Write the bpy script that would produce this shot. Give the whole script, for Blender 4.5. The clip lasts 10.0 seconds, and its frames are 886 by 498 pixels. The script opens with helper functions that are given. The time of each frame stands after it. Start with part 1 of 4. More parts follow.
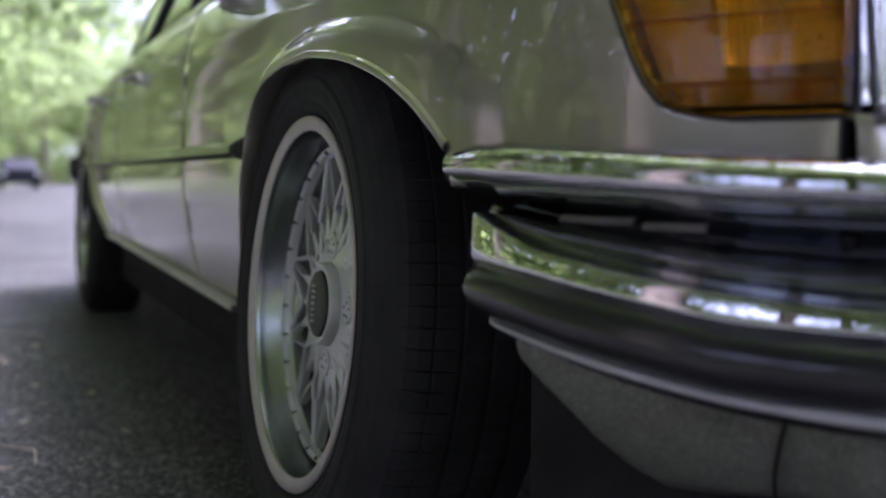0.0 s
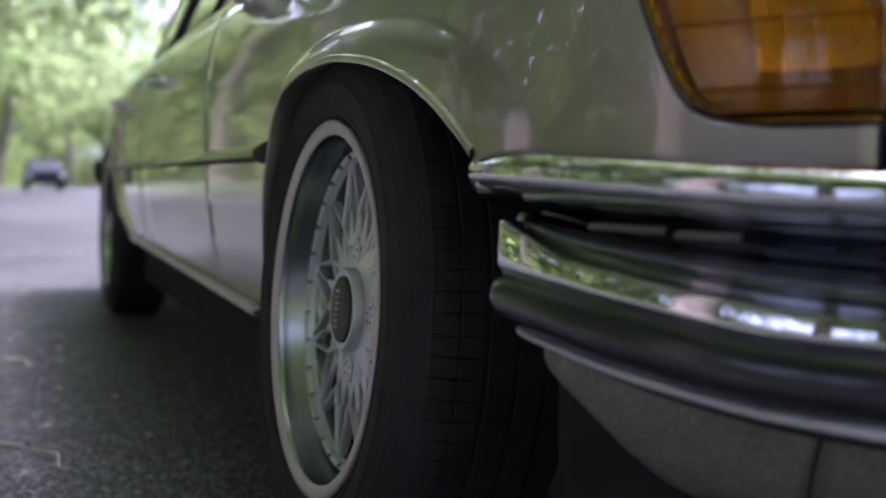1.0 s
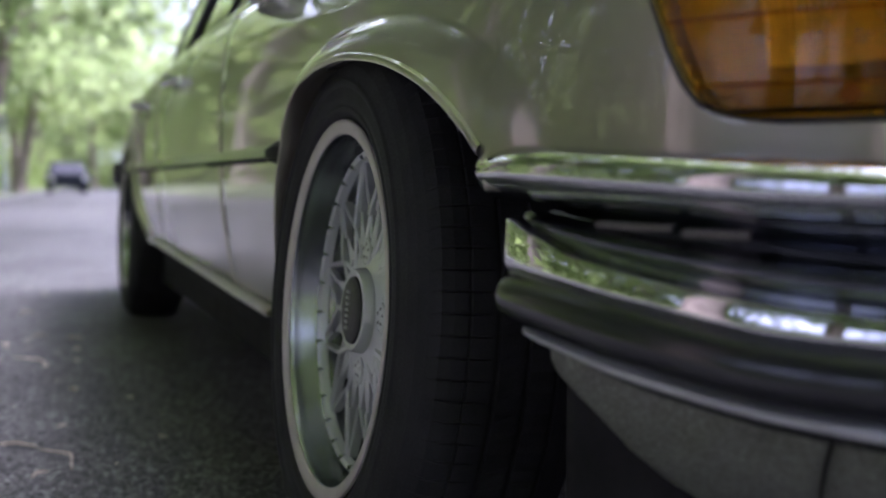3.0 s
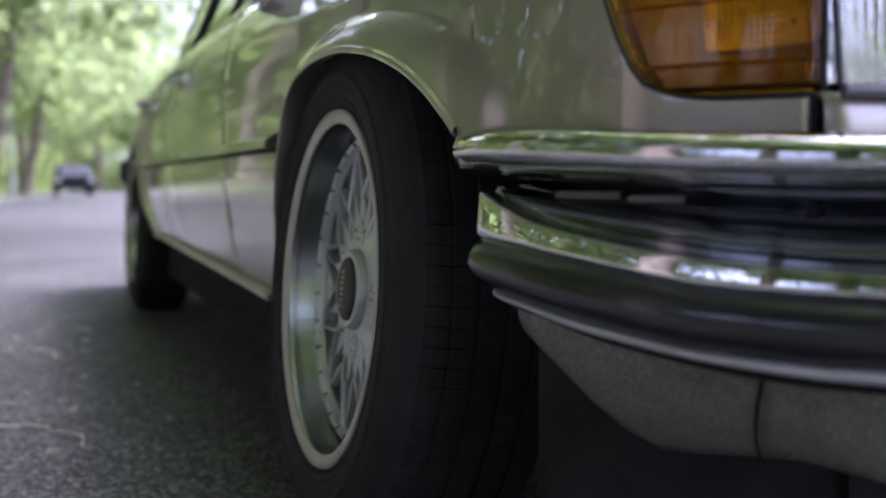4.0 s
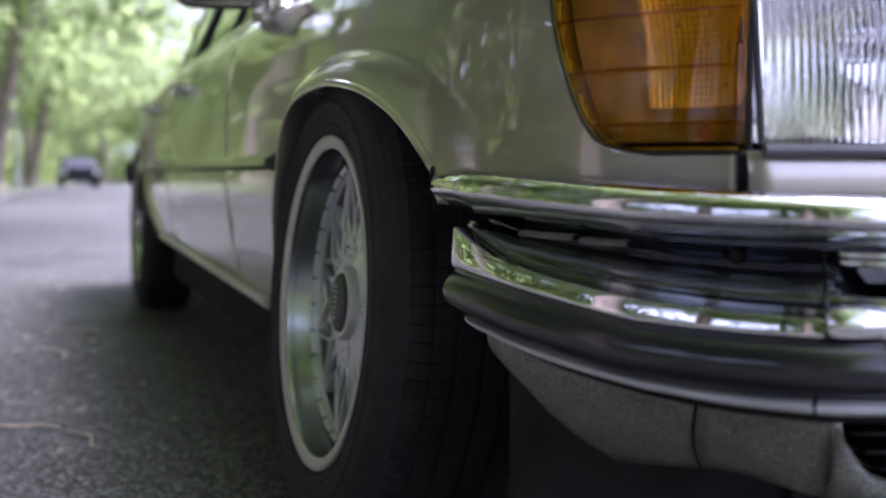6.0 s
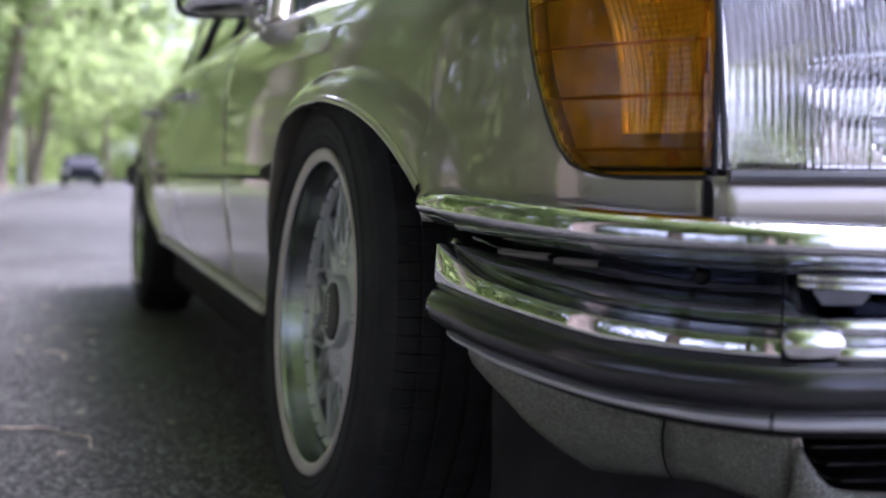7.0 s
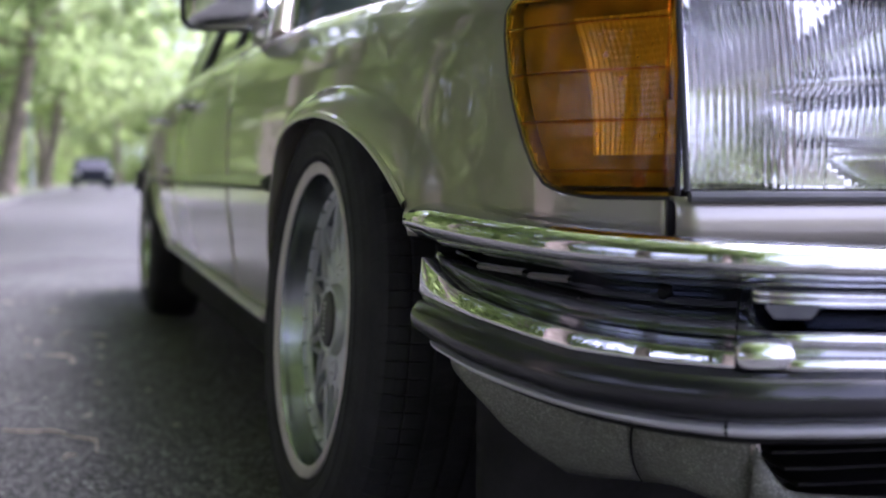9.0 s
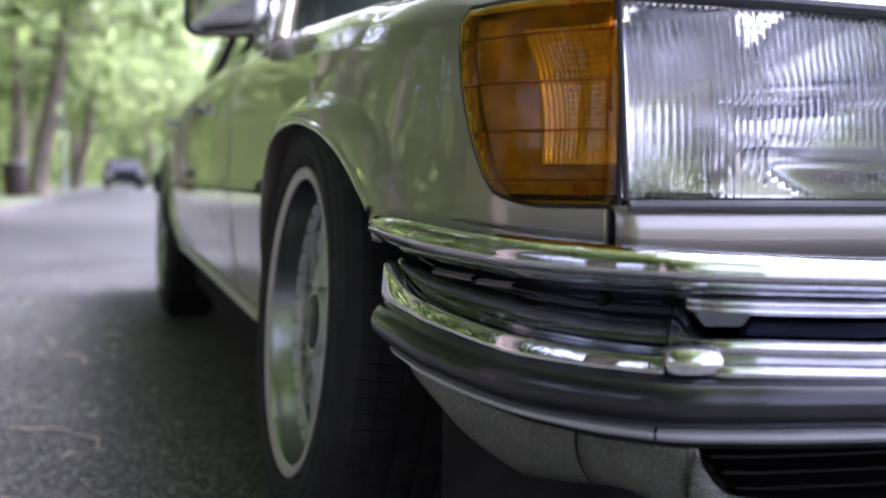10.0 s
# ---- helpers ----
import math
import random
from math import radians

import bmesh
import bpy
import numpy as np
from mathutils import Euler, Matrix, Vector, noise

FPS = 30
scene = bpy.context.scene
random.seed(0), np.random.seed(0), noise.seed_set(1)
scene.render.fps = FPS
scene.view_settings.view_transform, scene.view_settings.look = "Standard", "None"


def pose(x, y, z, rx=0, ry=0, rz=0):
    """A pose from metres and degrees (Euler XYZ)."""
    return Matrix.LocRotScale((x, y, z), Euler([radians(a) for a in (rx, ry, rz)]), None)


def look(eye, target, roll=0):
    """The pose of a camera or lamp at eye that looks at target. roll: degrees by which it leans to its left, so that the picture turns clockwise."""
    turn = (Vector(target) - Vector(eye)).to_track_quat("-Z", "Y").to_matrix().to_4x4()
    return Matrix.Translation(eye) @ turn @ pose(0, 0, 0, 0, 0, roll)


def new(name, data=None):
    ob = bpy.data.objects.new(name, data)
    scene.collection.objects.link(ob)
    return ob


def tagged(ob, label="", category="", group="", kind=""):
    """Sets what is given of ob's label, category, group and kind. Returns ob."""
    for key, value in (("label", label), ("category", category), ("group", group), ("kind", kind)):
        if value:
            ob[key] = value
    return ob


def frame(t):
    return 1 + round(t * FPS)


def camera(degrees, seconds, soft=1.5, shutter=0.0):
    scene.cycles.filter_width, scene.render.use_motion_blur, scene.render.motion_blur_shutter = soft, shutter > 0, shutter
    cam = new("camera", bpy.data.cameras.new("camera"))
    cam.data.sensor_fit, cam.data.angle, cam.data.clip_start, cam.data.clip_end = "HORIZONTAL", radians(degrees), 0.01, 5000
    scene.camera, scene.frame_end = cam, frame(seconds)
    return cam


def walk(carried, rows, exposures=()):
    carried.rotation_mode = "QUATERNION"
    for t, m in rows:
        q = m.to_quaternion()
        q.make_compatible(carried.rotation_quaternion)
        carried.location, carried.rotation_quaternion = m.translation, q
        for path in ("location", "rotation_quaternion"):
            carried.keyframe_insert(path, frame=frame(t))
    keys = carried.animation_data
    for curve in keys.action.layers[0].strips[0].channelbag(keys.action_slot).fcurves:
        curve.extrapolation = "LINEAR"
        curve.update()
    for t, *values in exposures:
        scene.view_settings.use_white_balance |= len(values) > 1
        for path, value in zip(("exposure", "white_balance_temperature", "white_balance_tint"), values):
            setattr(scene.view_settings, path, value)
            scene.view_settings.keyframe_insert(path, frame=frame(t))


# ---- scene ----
cam = camera(43.0, 10.0, soft=1.9)
cam.data.dof.use_dof = True
cam.data.dof.focus_distance = 1.06
cam.data.dof.aperture_fstop = 4.2
cam.data.dof.aperture_blades = 9
PATH = [
    (0.0, (-0.3280, -0.3926, 0.4677), (0.8115, 2.3762, 0.2799), 0.14),
    (0.5, (-0.3277, -0.3896, 0.4686), (0.7824, 2.3911, 0.2808), 0.02),
    (1.0, (-0.3256, -0.3788, 0.4710), (0.7595, 2.4120, 0.2881), 0.16),
    (1.5, (-0.3208, -0.3696, 0.4756), (0.7516, 2.4266, 0.2984), 0.25),
    (2.0, (-0.3160, -0.3593, 0.4759), (0.7415, 2.4431, 0.3072), 0.45),
    (2.5, (-0.3102, -0.3543, 0.4750), (0.7333, 2.4530, 0.3013), 0.46),
    (4.0, (-0.3202, -0.4576, 0.4488), (0.6984, 2.3589, 0.2768), -0.02),
    (4.5, (-0.3254, -0.4925, 0.4534), (0.6890, 2.3249, 0.2714), -0.01),
    (5.0, (-0.3277, -0.5172, 0.4573), (0.6785, 2.3032, 0.2767), 0.12),
    (5.5, (-0.3305, -0.5329, 0.4720), (0.6768, 2.2867, 0.2833), 0.01),
    (7.0, (-0.3261, -0.5922, 0.5038), (0.6751, 2.2290, 0.3088), 0.28),
    (7.5, (-0.3243, -0.6030, 0.5083), (0.6704, 2.2209, 0.3176), 0.37),
    (8.0, (-0.3259, -0.6177, 0.5180), (0.6604, 2.2087, 0.3211), 0.20),
    (8.5, (-0.3281, -0.6330, 0.5249), (0.6547, 2.1946, 0.3277), 0.17),
    (9.0, (-0.3200, -0.6470, 0.5179), (0.6565, 2.1833, 0.3285), 0.25),
    (9.5, (-0.2997, -0.6641, 0.5180), (0.6587, 2.1723, 0.3280), 0.37),
    (10.0, (-0.2649, -0.6891, 0.5238), (0.6357, 2.1665, 0.3379), 0.44),
]
walk(cam, [(t, look(eye, target, roll)) for t, eye, target, roll in PATH], [(0.0, 0.48, 5450, 40), (10.0, 0.58, 5550, 38)])

# ---- daylight: bright overcast sky seen through street trees ----
world = bpy.data.worlds.new("overcast")
scene.world = world
world.use_nodes = True
wn, wl = world.node_tree.nodes, world.node_tree.links
sky = wn.new("ShaderNodeTexSky")
sky.sky_type = "NISHITA"
sky.sun_disc = False
sky.sun_elevation = radians(55)
sky.sun_rotation = radians(55)
sky.dust_density = 4.0
grey = wn.new("ShaderNodeHueSaturation")
grey.inputs["Saturation"].default_value = 0.40
wl.new(sky.outputs[0], grey.inputs["Color"])
wl.new(grey.outputs[0], wn["Background"].inputs[0])
wn["Background"].inputs[1].default_value = 0.60

sun = bpy.data.lights.new("sun", "SUN")
sun.energy = 4.6
sun.angle = radians(22)
sun.color = (1.0, 0.98, 0.94)
sun_ob = new("sun", sun)
sun_ob.matrix_world = look((10.5, 7.4, 18.5), (0, 0, 0))


# ---- materials ----
def material(name, colour, rough=0.5, metal=0.0, coat=0.0, scale=20.0, vary=0.15, bump=0.0, bump_scale=200.0,
             rough_vary=0.1, transmission=0.0, ior=1.5, object_random=0.0, distance=0.001, speckle=0.0, spec=0.5):
    m = bpy.data.materials.new(name)
    m.use_nodes = True
    nd, ln = m.node_tree.nodes, m.node_tree.links
    b = nd["Principled BSDF"]
    b.inputs["Metallic"].default_value = metal
    b.inputs["Coat Weight"].default_value = coat
    b.inputs["Coat Roughness"].default_value = 0.022
    b.inputs["Coat IOR"].default_value = 1.8 if coat >= 1.0 else 1.5
    b.inputs["Transmission Weight"].default_value = transmission
    b.inputs["IOR"].default_value = ior
    b.inputs["Specular IOR Level"].default_value = spec
    tc = nd.new("ShaderNodeTexCoord")
    big = nd.new("ShaderNodeTexNoise")
    big.inputs["Scale"].default_value = scale
    big.inputs["Detail"].default_value = 6.0
    ln.new(tc.outputs["Object"], big.inputs["Vector"])
    ramp = nd.new("ShaderNodeMapRange")
    ramp.inputs[1].default_value, ramp.inputs[2].default_value = 0.3, 0.7
    ramp.inputs[3].default_value, ramp.inputs[4].default_value = 1 - vary, 1 + vary
    ln.new(big.outputs[0], ramp.inputs[0])
    hsv = nd.new("ShaderNodeHueSaturation")
    hsv.inputs["Color"].default_value = (*colour, 1)
    if object_random:
        info = nd.new("ShaderNodeObjectInfo")
        add = nd.new("ShaderNodeMath")
        add.operation = "MULTIPLY_ADD"
        add.inputs[1].default_value, add.inputs[2].default_value = object_random, 1 - object_random / 2
        ln.new(info.outputs["Random"], add.inputs[0])
        mul = nd.new("ShaderNodeMath")
        mul.operation = "MULTIPLY"
        ln.new(add.outputs[0], mul.inputs[0])
        ln.new(ramp.outputs[0], mul.inputs[1])
        ln.new(mul.outputs[0], hsv.inputs["Value"])
    else:
        ln.new(ramp.outputs[0], hsv.inputs["Value"])
    if speckle:
        vor = nd.new("ShaderNodeTexVoronoi")
        vor.inputs["Scale"].default_value = bump_scale * 1.3
        ln.new(tc.outputs["Object"], vor.inputs["Vector"])
        sep = nd.new("ShaderNodeSeparateColor")
        ln.new(vor.outputs["Color"], sep.inputs[0])
        pw = nd.new("ShaderNodeMath")
        pw.operation = "POWER"
        pw.inputs[1].default_value = 3.0
        ln.new(sep.outputs[0], pw.inputs[0])
        sm = nd.new("ShaderNodeMapRange")
        sm.inputs[3].default_value, sm.inputs[4].default_value = 1 - speckle * 0.35, 1 + speckle * 2.2
        ln.new(pw.outputs[0], sm.inputs[0])
        second = nd.new("ShaderNodeHueSaturation")
        ln.new(hsv.outputs[0], second.inputs["Color"])
        ln.new(sm.outputs[0], second.inputs["Value"])
        hsv = second
    ln.new(hsv.outputs[0], b.inputs["Base Color"])
    rr = nd.new("ShaderNodeMapRange")
    rr.inputs[1].default_value, rr.inputs[2].default_value = 0.3, 0.7
    rr.inputs[3].default_value, rr.inputs[4].default_value = max(0.0, rough - rough_vary * rough), rough + rough_vary * rough
    fine = nd.new("ShaderNodeTexNoise")
    fine.inputs["Scale"].default_value = bump_scale
    fine.inputs["Detail"].default_value = 4.0
    ln.new(tc.outputs["Object"], fine.inputs["Vector"])
    ln.new(fine.outputs[0], rr.inputs[0])
    ln.new(rr.outputs[0], b.inputs["Roughness"])
    if bump:
        bp = nd.new("ShaderNodeBump")
        bp.inputs["Strength"].default_value = bump
        bp.inputs["Distance"].default_value = distance
        ln.new(fine.outputs[0], bp.inputs["Height"])
        ln.new(bp.outputs[0], b.inputs["Normal"])
    return m


PAINT = material("silver_green_paint", (0.325, 0.296, 0.242), 0.36, 0.75, 1.0, 3.0, 0.05, 0.012, 900.0)
STONEGUARD = material("textured_underbody_paint", (0.225, 0.23, 0.182), 0.42, 0.2, 0.4, 40.0, 0.15, 1.0, 520.0, 0.3, distance=0.006, speckle=0.35)
CHROME = material("chrome", (0.66, 0.665, 0.68), 0.03, 1.0, 0.0, 14.0, 0.06, 0.02, 60.0, 0.5)
ALLOY = material("polished_alloy", (0.32, 0.335, 0.345), 0.23, 1.0, 0.0, 30.0, 0.05, 0.0, 300.0, 0.1)
SILVER = material("silver_wheel_lacquer", (0.58, 0.595, 0.58), 0.33, 0.40, 0.4, 40.0, 0.05, 0.0, 300.0, 0.15)
RUBBER = material("black_rubber", (0.013, 0.013, 0.015), 0.18, 0.0, 0.0, 25.0, 0.25, 0.0, 500.0, 0.15, spec=0.6)
MATTRUBBER = material("matt_black_rubber", (0.012, 0.012, 0.012), 0.6, 0.0, 0.0, 25.0, 0.25, 0.0, 500.0, 0.15, spec=0.12)
TYRE = material("tyre_rubber", (0.020, 0.020, 0.0205), 0.72, 0.0, 0.0, 18.0, 0.35, 0.35, 420.0, 0.15, spec=0.25)
BLACK = material("black_plastic", (0.012, 0.012, 0.013), 0.5, 0.0, 0.0, 20.0, 0.2, 0.1, 300.0)
DARK = material("dark_underside", (0.020, 0.0195, 0.019), 0.85, 0.0, 0.0, 12.0, 0.4, 0.4, 120.0, spec=0.15)
STRIP = material("grey_sill_moulding", (0.76, 0.75, 0.75), 0.36, 0.4, 0.0, 30.0, 0.1, 0.05, 400.0)
AMBER = material("amber_lens", (0.94, 0.58, 0.02), 0.05, 0.0, 0.0, 20.0, 0.04, 0.0, 200.0, 0.3, 1.0, 1.25)
REFLECT = material("lamp_reflector", (0.70, 0.70, 0.69), 0.09, 1.0, 0.0, 25.0, 0.06, 0.05, 90.0, 0.4)
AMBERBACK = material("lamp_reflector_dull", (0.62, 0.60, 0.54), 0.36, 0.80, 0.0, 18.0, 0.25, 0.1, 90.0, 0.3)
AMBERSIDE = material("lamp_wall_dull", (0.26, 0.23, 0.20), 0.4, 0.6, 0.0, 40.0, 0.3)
GLASS = material("fluted_glass", (1.0, 1.0, 1.0), 0.015, 0.0, 0.0, 10.0, 0.01, 0.0, 100.0, 0.3, 1.0, 1.48)
WINDOW = material("dark_window_glass", (0.05, 0.065, 0.06), 0.03, 0.0, 0.6, 8.0, 0.1, 0.0, 100.0)
FLANGE = material("satin_flange", (0.52, 0.47, 0.45), 0.42, 0.35, 0.0, 30.0, 0.08, 0.05, 300.0, 0.2)
HOUSING = material("lamp_housing", (0.26, 0.22, 0.19), 0.45, 0.2, 0.0, 30.0, 0.2)
EDGING = material("grey_edging", (0.47, 0.47, 0.48), 0.40, 0.25, 0.0, 30.0, 0.1, 0.05, 400.0)
# chrome with the recess's shade and dark reflections put into its colour
SHADED_CHROME = material("shaded_chrome", (0.19, 0.20, 0.225), 0.10, 1.0, 0.0, 14.0, 0.10, 0.02, 60.0, 0.5)
PLATE = material("pale_plate", (0.16, 0.145, 0.13), 0.45, 0.1, 0.0, 60.0, 0.12)
LAMPSEAL = material("lamp_seal_grey", (0.10, 0.10, 0.098), 0.45, 0.0, 0.0, 30.0, 0.2, 0.1, 300.0)
DISC = material("brake_iron", (0.10, 0.09, 0.085), 0.5, 0.7, 0.0, 30.0, 0.3, 0.1, 200.0)
CAPDARK = material("cap_dark", (0.013, 0.012, 0.012), 0.48, 0.0, 0.0, 30.0, 0.2)
ASPHALT = material("asphalt", (0.0475, 0.0482, 0.0434), 0.68, 0.0, 0.0, 1.3, 0.30, 1.0, 110.0, 0.3, distance=0.010, speckle=1.6, spec=0.2)
KERB = material("kerb_concrete", (0.085, 0.083, 0.076), 0.8, 0.0, 0.0, 4.0, 0.25, 0.4, 90.0, object_random=0.25)
GRASS = material("grass", (0.10, 0.125, 0.05), 0.8, 0.0, 0.0, 2.0, 0.4, 0.5, 60.0)
BARK = material("bark", (0.24, 0.195, 0.155), 0.9, 0.0, 0.0, 6.0, 0.4, 0.9, 40.0, distance=0.02)
WALLPLASTER = material("pale_plaster", (0.78, 0.78, 0.77), 0.85, 0.0, 0.0, 0.7, 0.12, 0.2, 30.0)
ROOFING = material("grey_roofing", (0.16, 0.15, 0.15), 0.8, 0.0, 0.0, 2.0, 0.2, 0.4, 30.0)
METALGREY = material("grey_painted_metal", (0.34, 0.35, 0.36), 0.5, 0.3, 0.0, 8.0, 0.15, 0.1, 80.0)
BINMAT = material("brown_bin", (0.07, 0.045, 0.04), 0.6, 0.0, 0.0, 10.0, 0.25, 0.2, 80.0)
DARKCAR = material("dark_blue_paint", (0.010, 0.013, 0.022), 0.8, 0.0, 0.0, 5.0, 0.1)
TWIG = material("dry_twig", (0.46, 0.38, 0.29), 0.85, 0.0, 0.0, 60.0, 0.3, 0.4, 300.0, object_random=0.5)


def leaf_material(name, colour, thin):
    m = bpy.data.materials.new(name)
    m.use_nodes = True
    nd, ln = m.node_tree.nodes, m.node_tree.links
    b = nd["Principled BSDF"]
    b.inputs["Roughness"].default_value = 0.55
    geo = nd.new("ShaderNodeNewGeometry")
    hsv = nd.new("ShaderNodeHueSaturation")
    hsv.inputs["Color"].default_value = (*colour, 1)
    mr = nd.new("ShaderNodeMapRange")
    mr.inputs[3].default_value, mr.inputs[4].default_value = 0.55, 1.5
    ln.new(geo.outputs["Random Per Island"], mr.inputs[0])
    ln.new(mr.outputs[0], hsv.inputs["Value"])
    ln.new(hsv.outputs[0], b.inputs["Base Color"])
    tr = nd.new("ShaderNodeBsdfTranslucent")
    ln.new(hsv.outputs[0], tr.inputs[0])
    mix = nd.new("ShaderNodeMixShader")
    mix.inputs[0].default_value = thin
    ln.new(b.outputs[0], mix.inputs[1])
    ln.new(tr.outputs[0], mix.inputs[2])
    ln.new(mix.outputs[0], nd["Material Output"].inputs[0])
    return m


LEAF = leaf_material("leaf_green", (0.265, 0.35, 0.108), 0.62)
LEAF_PALE = leaf_material("leaf_pale_green", (0.37, 0.47, 0.20), 0.62)


# ---- building helpers ----
CAR_AT = Vector((0.93, 2.40, 0.0))


def mesh_object(name, verts, faces, mat, smooth=True):
    me = bpy.data.meshes.new(name)
    me.from_pydata([tuple(map(float, v)) for v in verts], [], [tuple(map(int, f)) for f in faces])
    me.materials.append(mat)
    bm = bmesh.new()
    bm.from_mesh(me)
    bmesh.ops.remove_doubles(bm, verts=bm.verts, dist=1e-6)
    bmesh.ops.recalc_face_normals(bm, faces=bm.faces)
    bm.to_mesh(me)
    bm.free()
    if smooth:
        for p in me.polygons:
            p.use_smooth = True
        me.set_sharp_from_angle(angle=radians(42))
    return new(name, me)


def hang(ob, parent, label=""):
    ob.parent = parent
    if parent.type == "EMPTY":
        ob.matrix_parent_inverse = Matrix.Translation(-parent.location)
    if label:
        tagged(ob, label)
    return ob


def thing(name, at, label, category, group="", kind=""):
    e = new(name)
    e.location = at
    e.empty_display_size = 0.1
    return tagged(e, label, category, group, kind)


def part(name, vf, mat, parent, label="", smooth=True, thick=0.0, mirror=False, bevel=0.0):
    verts, faces = vf
    out = []
    for side in ((1, -1) if mirror else (1,)):
        vv = [(v[0] if side > 0 else 1.86 - v[0], v[1], v[2]) for v in verts]
        ob = hang(mesh_object(name, vv, faces, mat, smooth), parent, label)
        if thick:
            s = ob.modifiers.new("thickness", "SOLIDIFY")
            s.thickness, s.offset = thick, 0.0
        if bevel:
            b = ob.modifiers.new("edges", "BEVEL")
            b.width, b.segments, b.limit_method = bevel, 2, "ANGLE"
        out.append(ob)
    return out[0]


def grid(P, closed_u=False, closed_v=False):
    """Faces over an array of points [rows, columns]."""
    P = np.asarray(P, float)
    n, m = P.shape[:2]
    f = []
    for i in range(n if closed_u else n - 1):
        for j in range(m if closed_v else m - 1):
            a, b = (i + 1) % n, (j + 1) % m
            f.append((i * m + j, i * m + b, a * m + b, a * m + j))
    return P.reshape(-1, 3), f


def join(*vfs):
    V, F = [], []
    for v, f in vfs:
        k = len(V)
        V += [tuple(q) for q in v]
        F += [tuple(i + k for i in q) for q in f]
    return V, F


def block(a, b):
    x0, y0, z0 = a
    x1, y1, z1 = b
    v = [(x0, y0, z0), (x1, y0, z0), (x1, y1, z0), (x0, y1, z0), (x0, y0, z1), (x1, y0, z1), (x1, y1, z1), (x0, y1, z1)]
    return v, [(0, 3, 2, 1), (4, 5, 6, 7), (0, 1, 5, 4), (1, 2, 6, 5), (2, 3, 7, 6), (3, 0, 4, 7)]


def tube(points, radii, sides=8, caps=True):
    P = []
    pts = [Vector(p) for p in points]
    for i, p in enumerate(pts):
        d = (pts[min(i + 1, len(pts) - 1)] - pts[max(i - 1, 0)]).normalized()
        ref = Vector((0, 0, 1)) if abs(d.z) < 0.9 else Vector((1, 0, 0))
        a = d.cross(ref).normalized()
        b = d.cross(a)
        r = radii[i] if hasattr(radii, "__len__") else radii
        P.append([tuple(p + a * (r * math.cos(k * math.tau / sides)) + b * (r * math.sin(k * math.tau / sides))) for k in range(sides)])
    v, f = grid(P, closed_v=True)
    if caps:
        n = len(pts)
        f = f + [tuple(range(sides)), tuple((n - 1) * sides + k for k in range(sides))]
    return v, f


def smooth_curve(ctrl, per=14):
    """Catmull-Rom through control points."""
    c = np.asarray(ctrl, float)
    c = np.vstack([2 * c[0] - c[1], c, 2 * c[-1] - c[-2]])
    out = []
    for i in range(1, len(c) - 2):
        for k in range(per):
            t = k / per
            out.append(0.5 * (2 * c[i] + (c[i + 1] - c[i - 1]) * t + (2 * c[i - 1] - 5 * c[i] + 4 * c[i + 1] - c[i + 2]) * t * t
                              + (3 * c[i] - c[i - 1] - 3 * c[i + 1] + c[i + 2]) * t ** 3))
    out.append(c[-2])
    return np.array(out)


class Plan:
    """A curve in plan by its arc length, with the normal that points into the car."""

    def __init__(self, ctrl):
        self.p = smooth_curve(ctrl)
        d = np.hypot(*np.diff(self.p, axis=0).T)
        self.s = np.concatenate([[0], np.cumsum(d)])
        self.len = self.s[-1]

    def at(self, s):
        return np.array([np.interp(s, self.s, self.p[:, 0]), np.interp(s, self.s, self.p[:, 1])])

    def inward(self, s):
        a, b = self.at(max(s - 0.012, 0)), self.at(min(s + 0.012, self.len))
        d = (b - a) / np.hypot(*(b - a))
        return np.array([d[1], -d[0]])

    def s_of_y(self, y, start=0.0):
        k = self.s >= start
        return float(np.interp(y, self.p[k, 1], self.s[k]))

    def s_of_x(self, x):
        k = self.p[:, 1] < 0.3
        return float(np.interp(-x, -self.p[k, 0], self.s[k]))


# the body's outline in plan, from the middle of the front round the corner to the middle of the rear
BODY = Plan([(0.93, 0.065), (0.60, 0.075), (0.35, 0.083), (0.22, 0.090), (0.155, 0.098), (0.124, 0.112), (0.090, 0.150), (0.060, 0.198),
             (0.040, 0.255), (0.024, 0.33), (0.013, 0.42), (0.009, 0.55), (0.008, 0.75), (0.010, 0.95), (0.012, 1.2), (0.012, 1.7),
             (0.010, 2.4), (0.012, 3.0), (0.017, 3.5), (0.027, 4.0), (0.048, 4.4), (0.085, 4.7), (0.15, 4.86), (0.30, 4.92), (0.93, 4.94)])
S_CORNER = BODY.s_of_x(0.124)


def s_y(y):
    return BODY.s_of_y(y, S_CORNER)


ARCH = np.array([(0.395, 0.40), (0.398, 0.47), (0.401, 0.491), (0.432, 0.512), (0.478, 0.535), (0.546, 0.559), (0.644, 0.582), (0.761, 0.597),
                 (0.842, 0.599), (0.917, 0.596), (1.001, 0.582), (1.053, 0.547), (1.078, 0.509), (1.12, 0.455), (1.152, 0.387),
                 (1.185, 0.32), (1.20, 0.27)])
ARCH_R = np.array([(3.05, 0.29), (3.22, 0.345), (3.38, 0.41), (3.46, 0.475), (3.55, 0.545), (3.64, 0.585), (3.74, 0.60), (3.85, 0.585),
                   (3.95, 0.545), (4.04, 0.47), (4.10, 0.40), (4.13, 0.30)])
ARCH_S, ARCH_RS = smooth_curve(ARCH[2:], 8), smooth_curve(ARCH_R, 8)


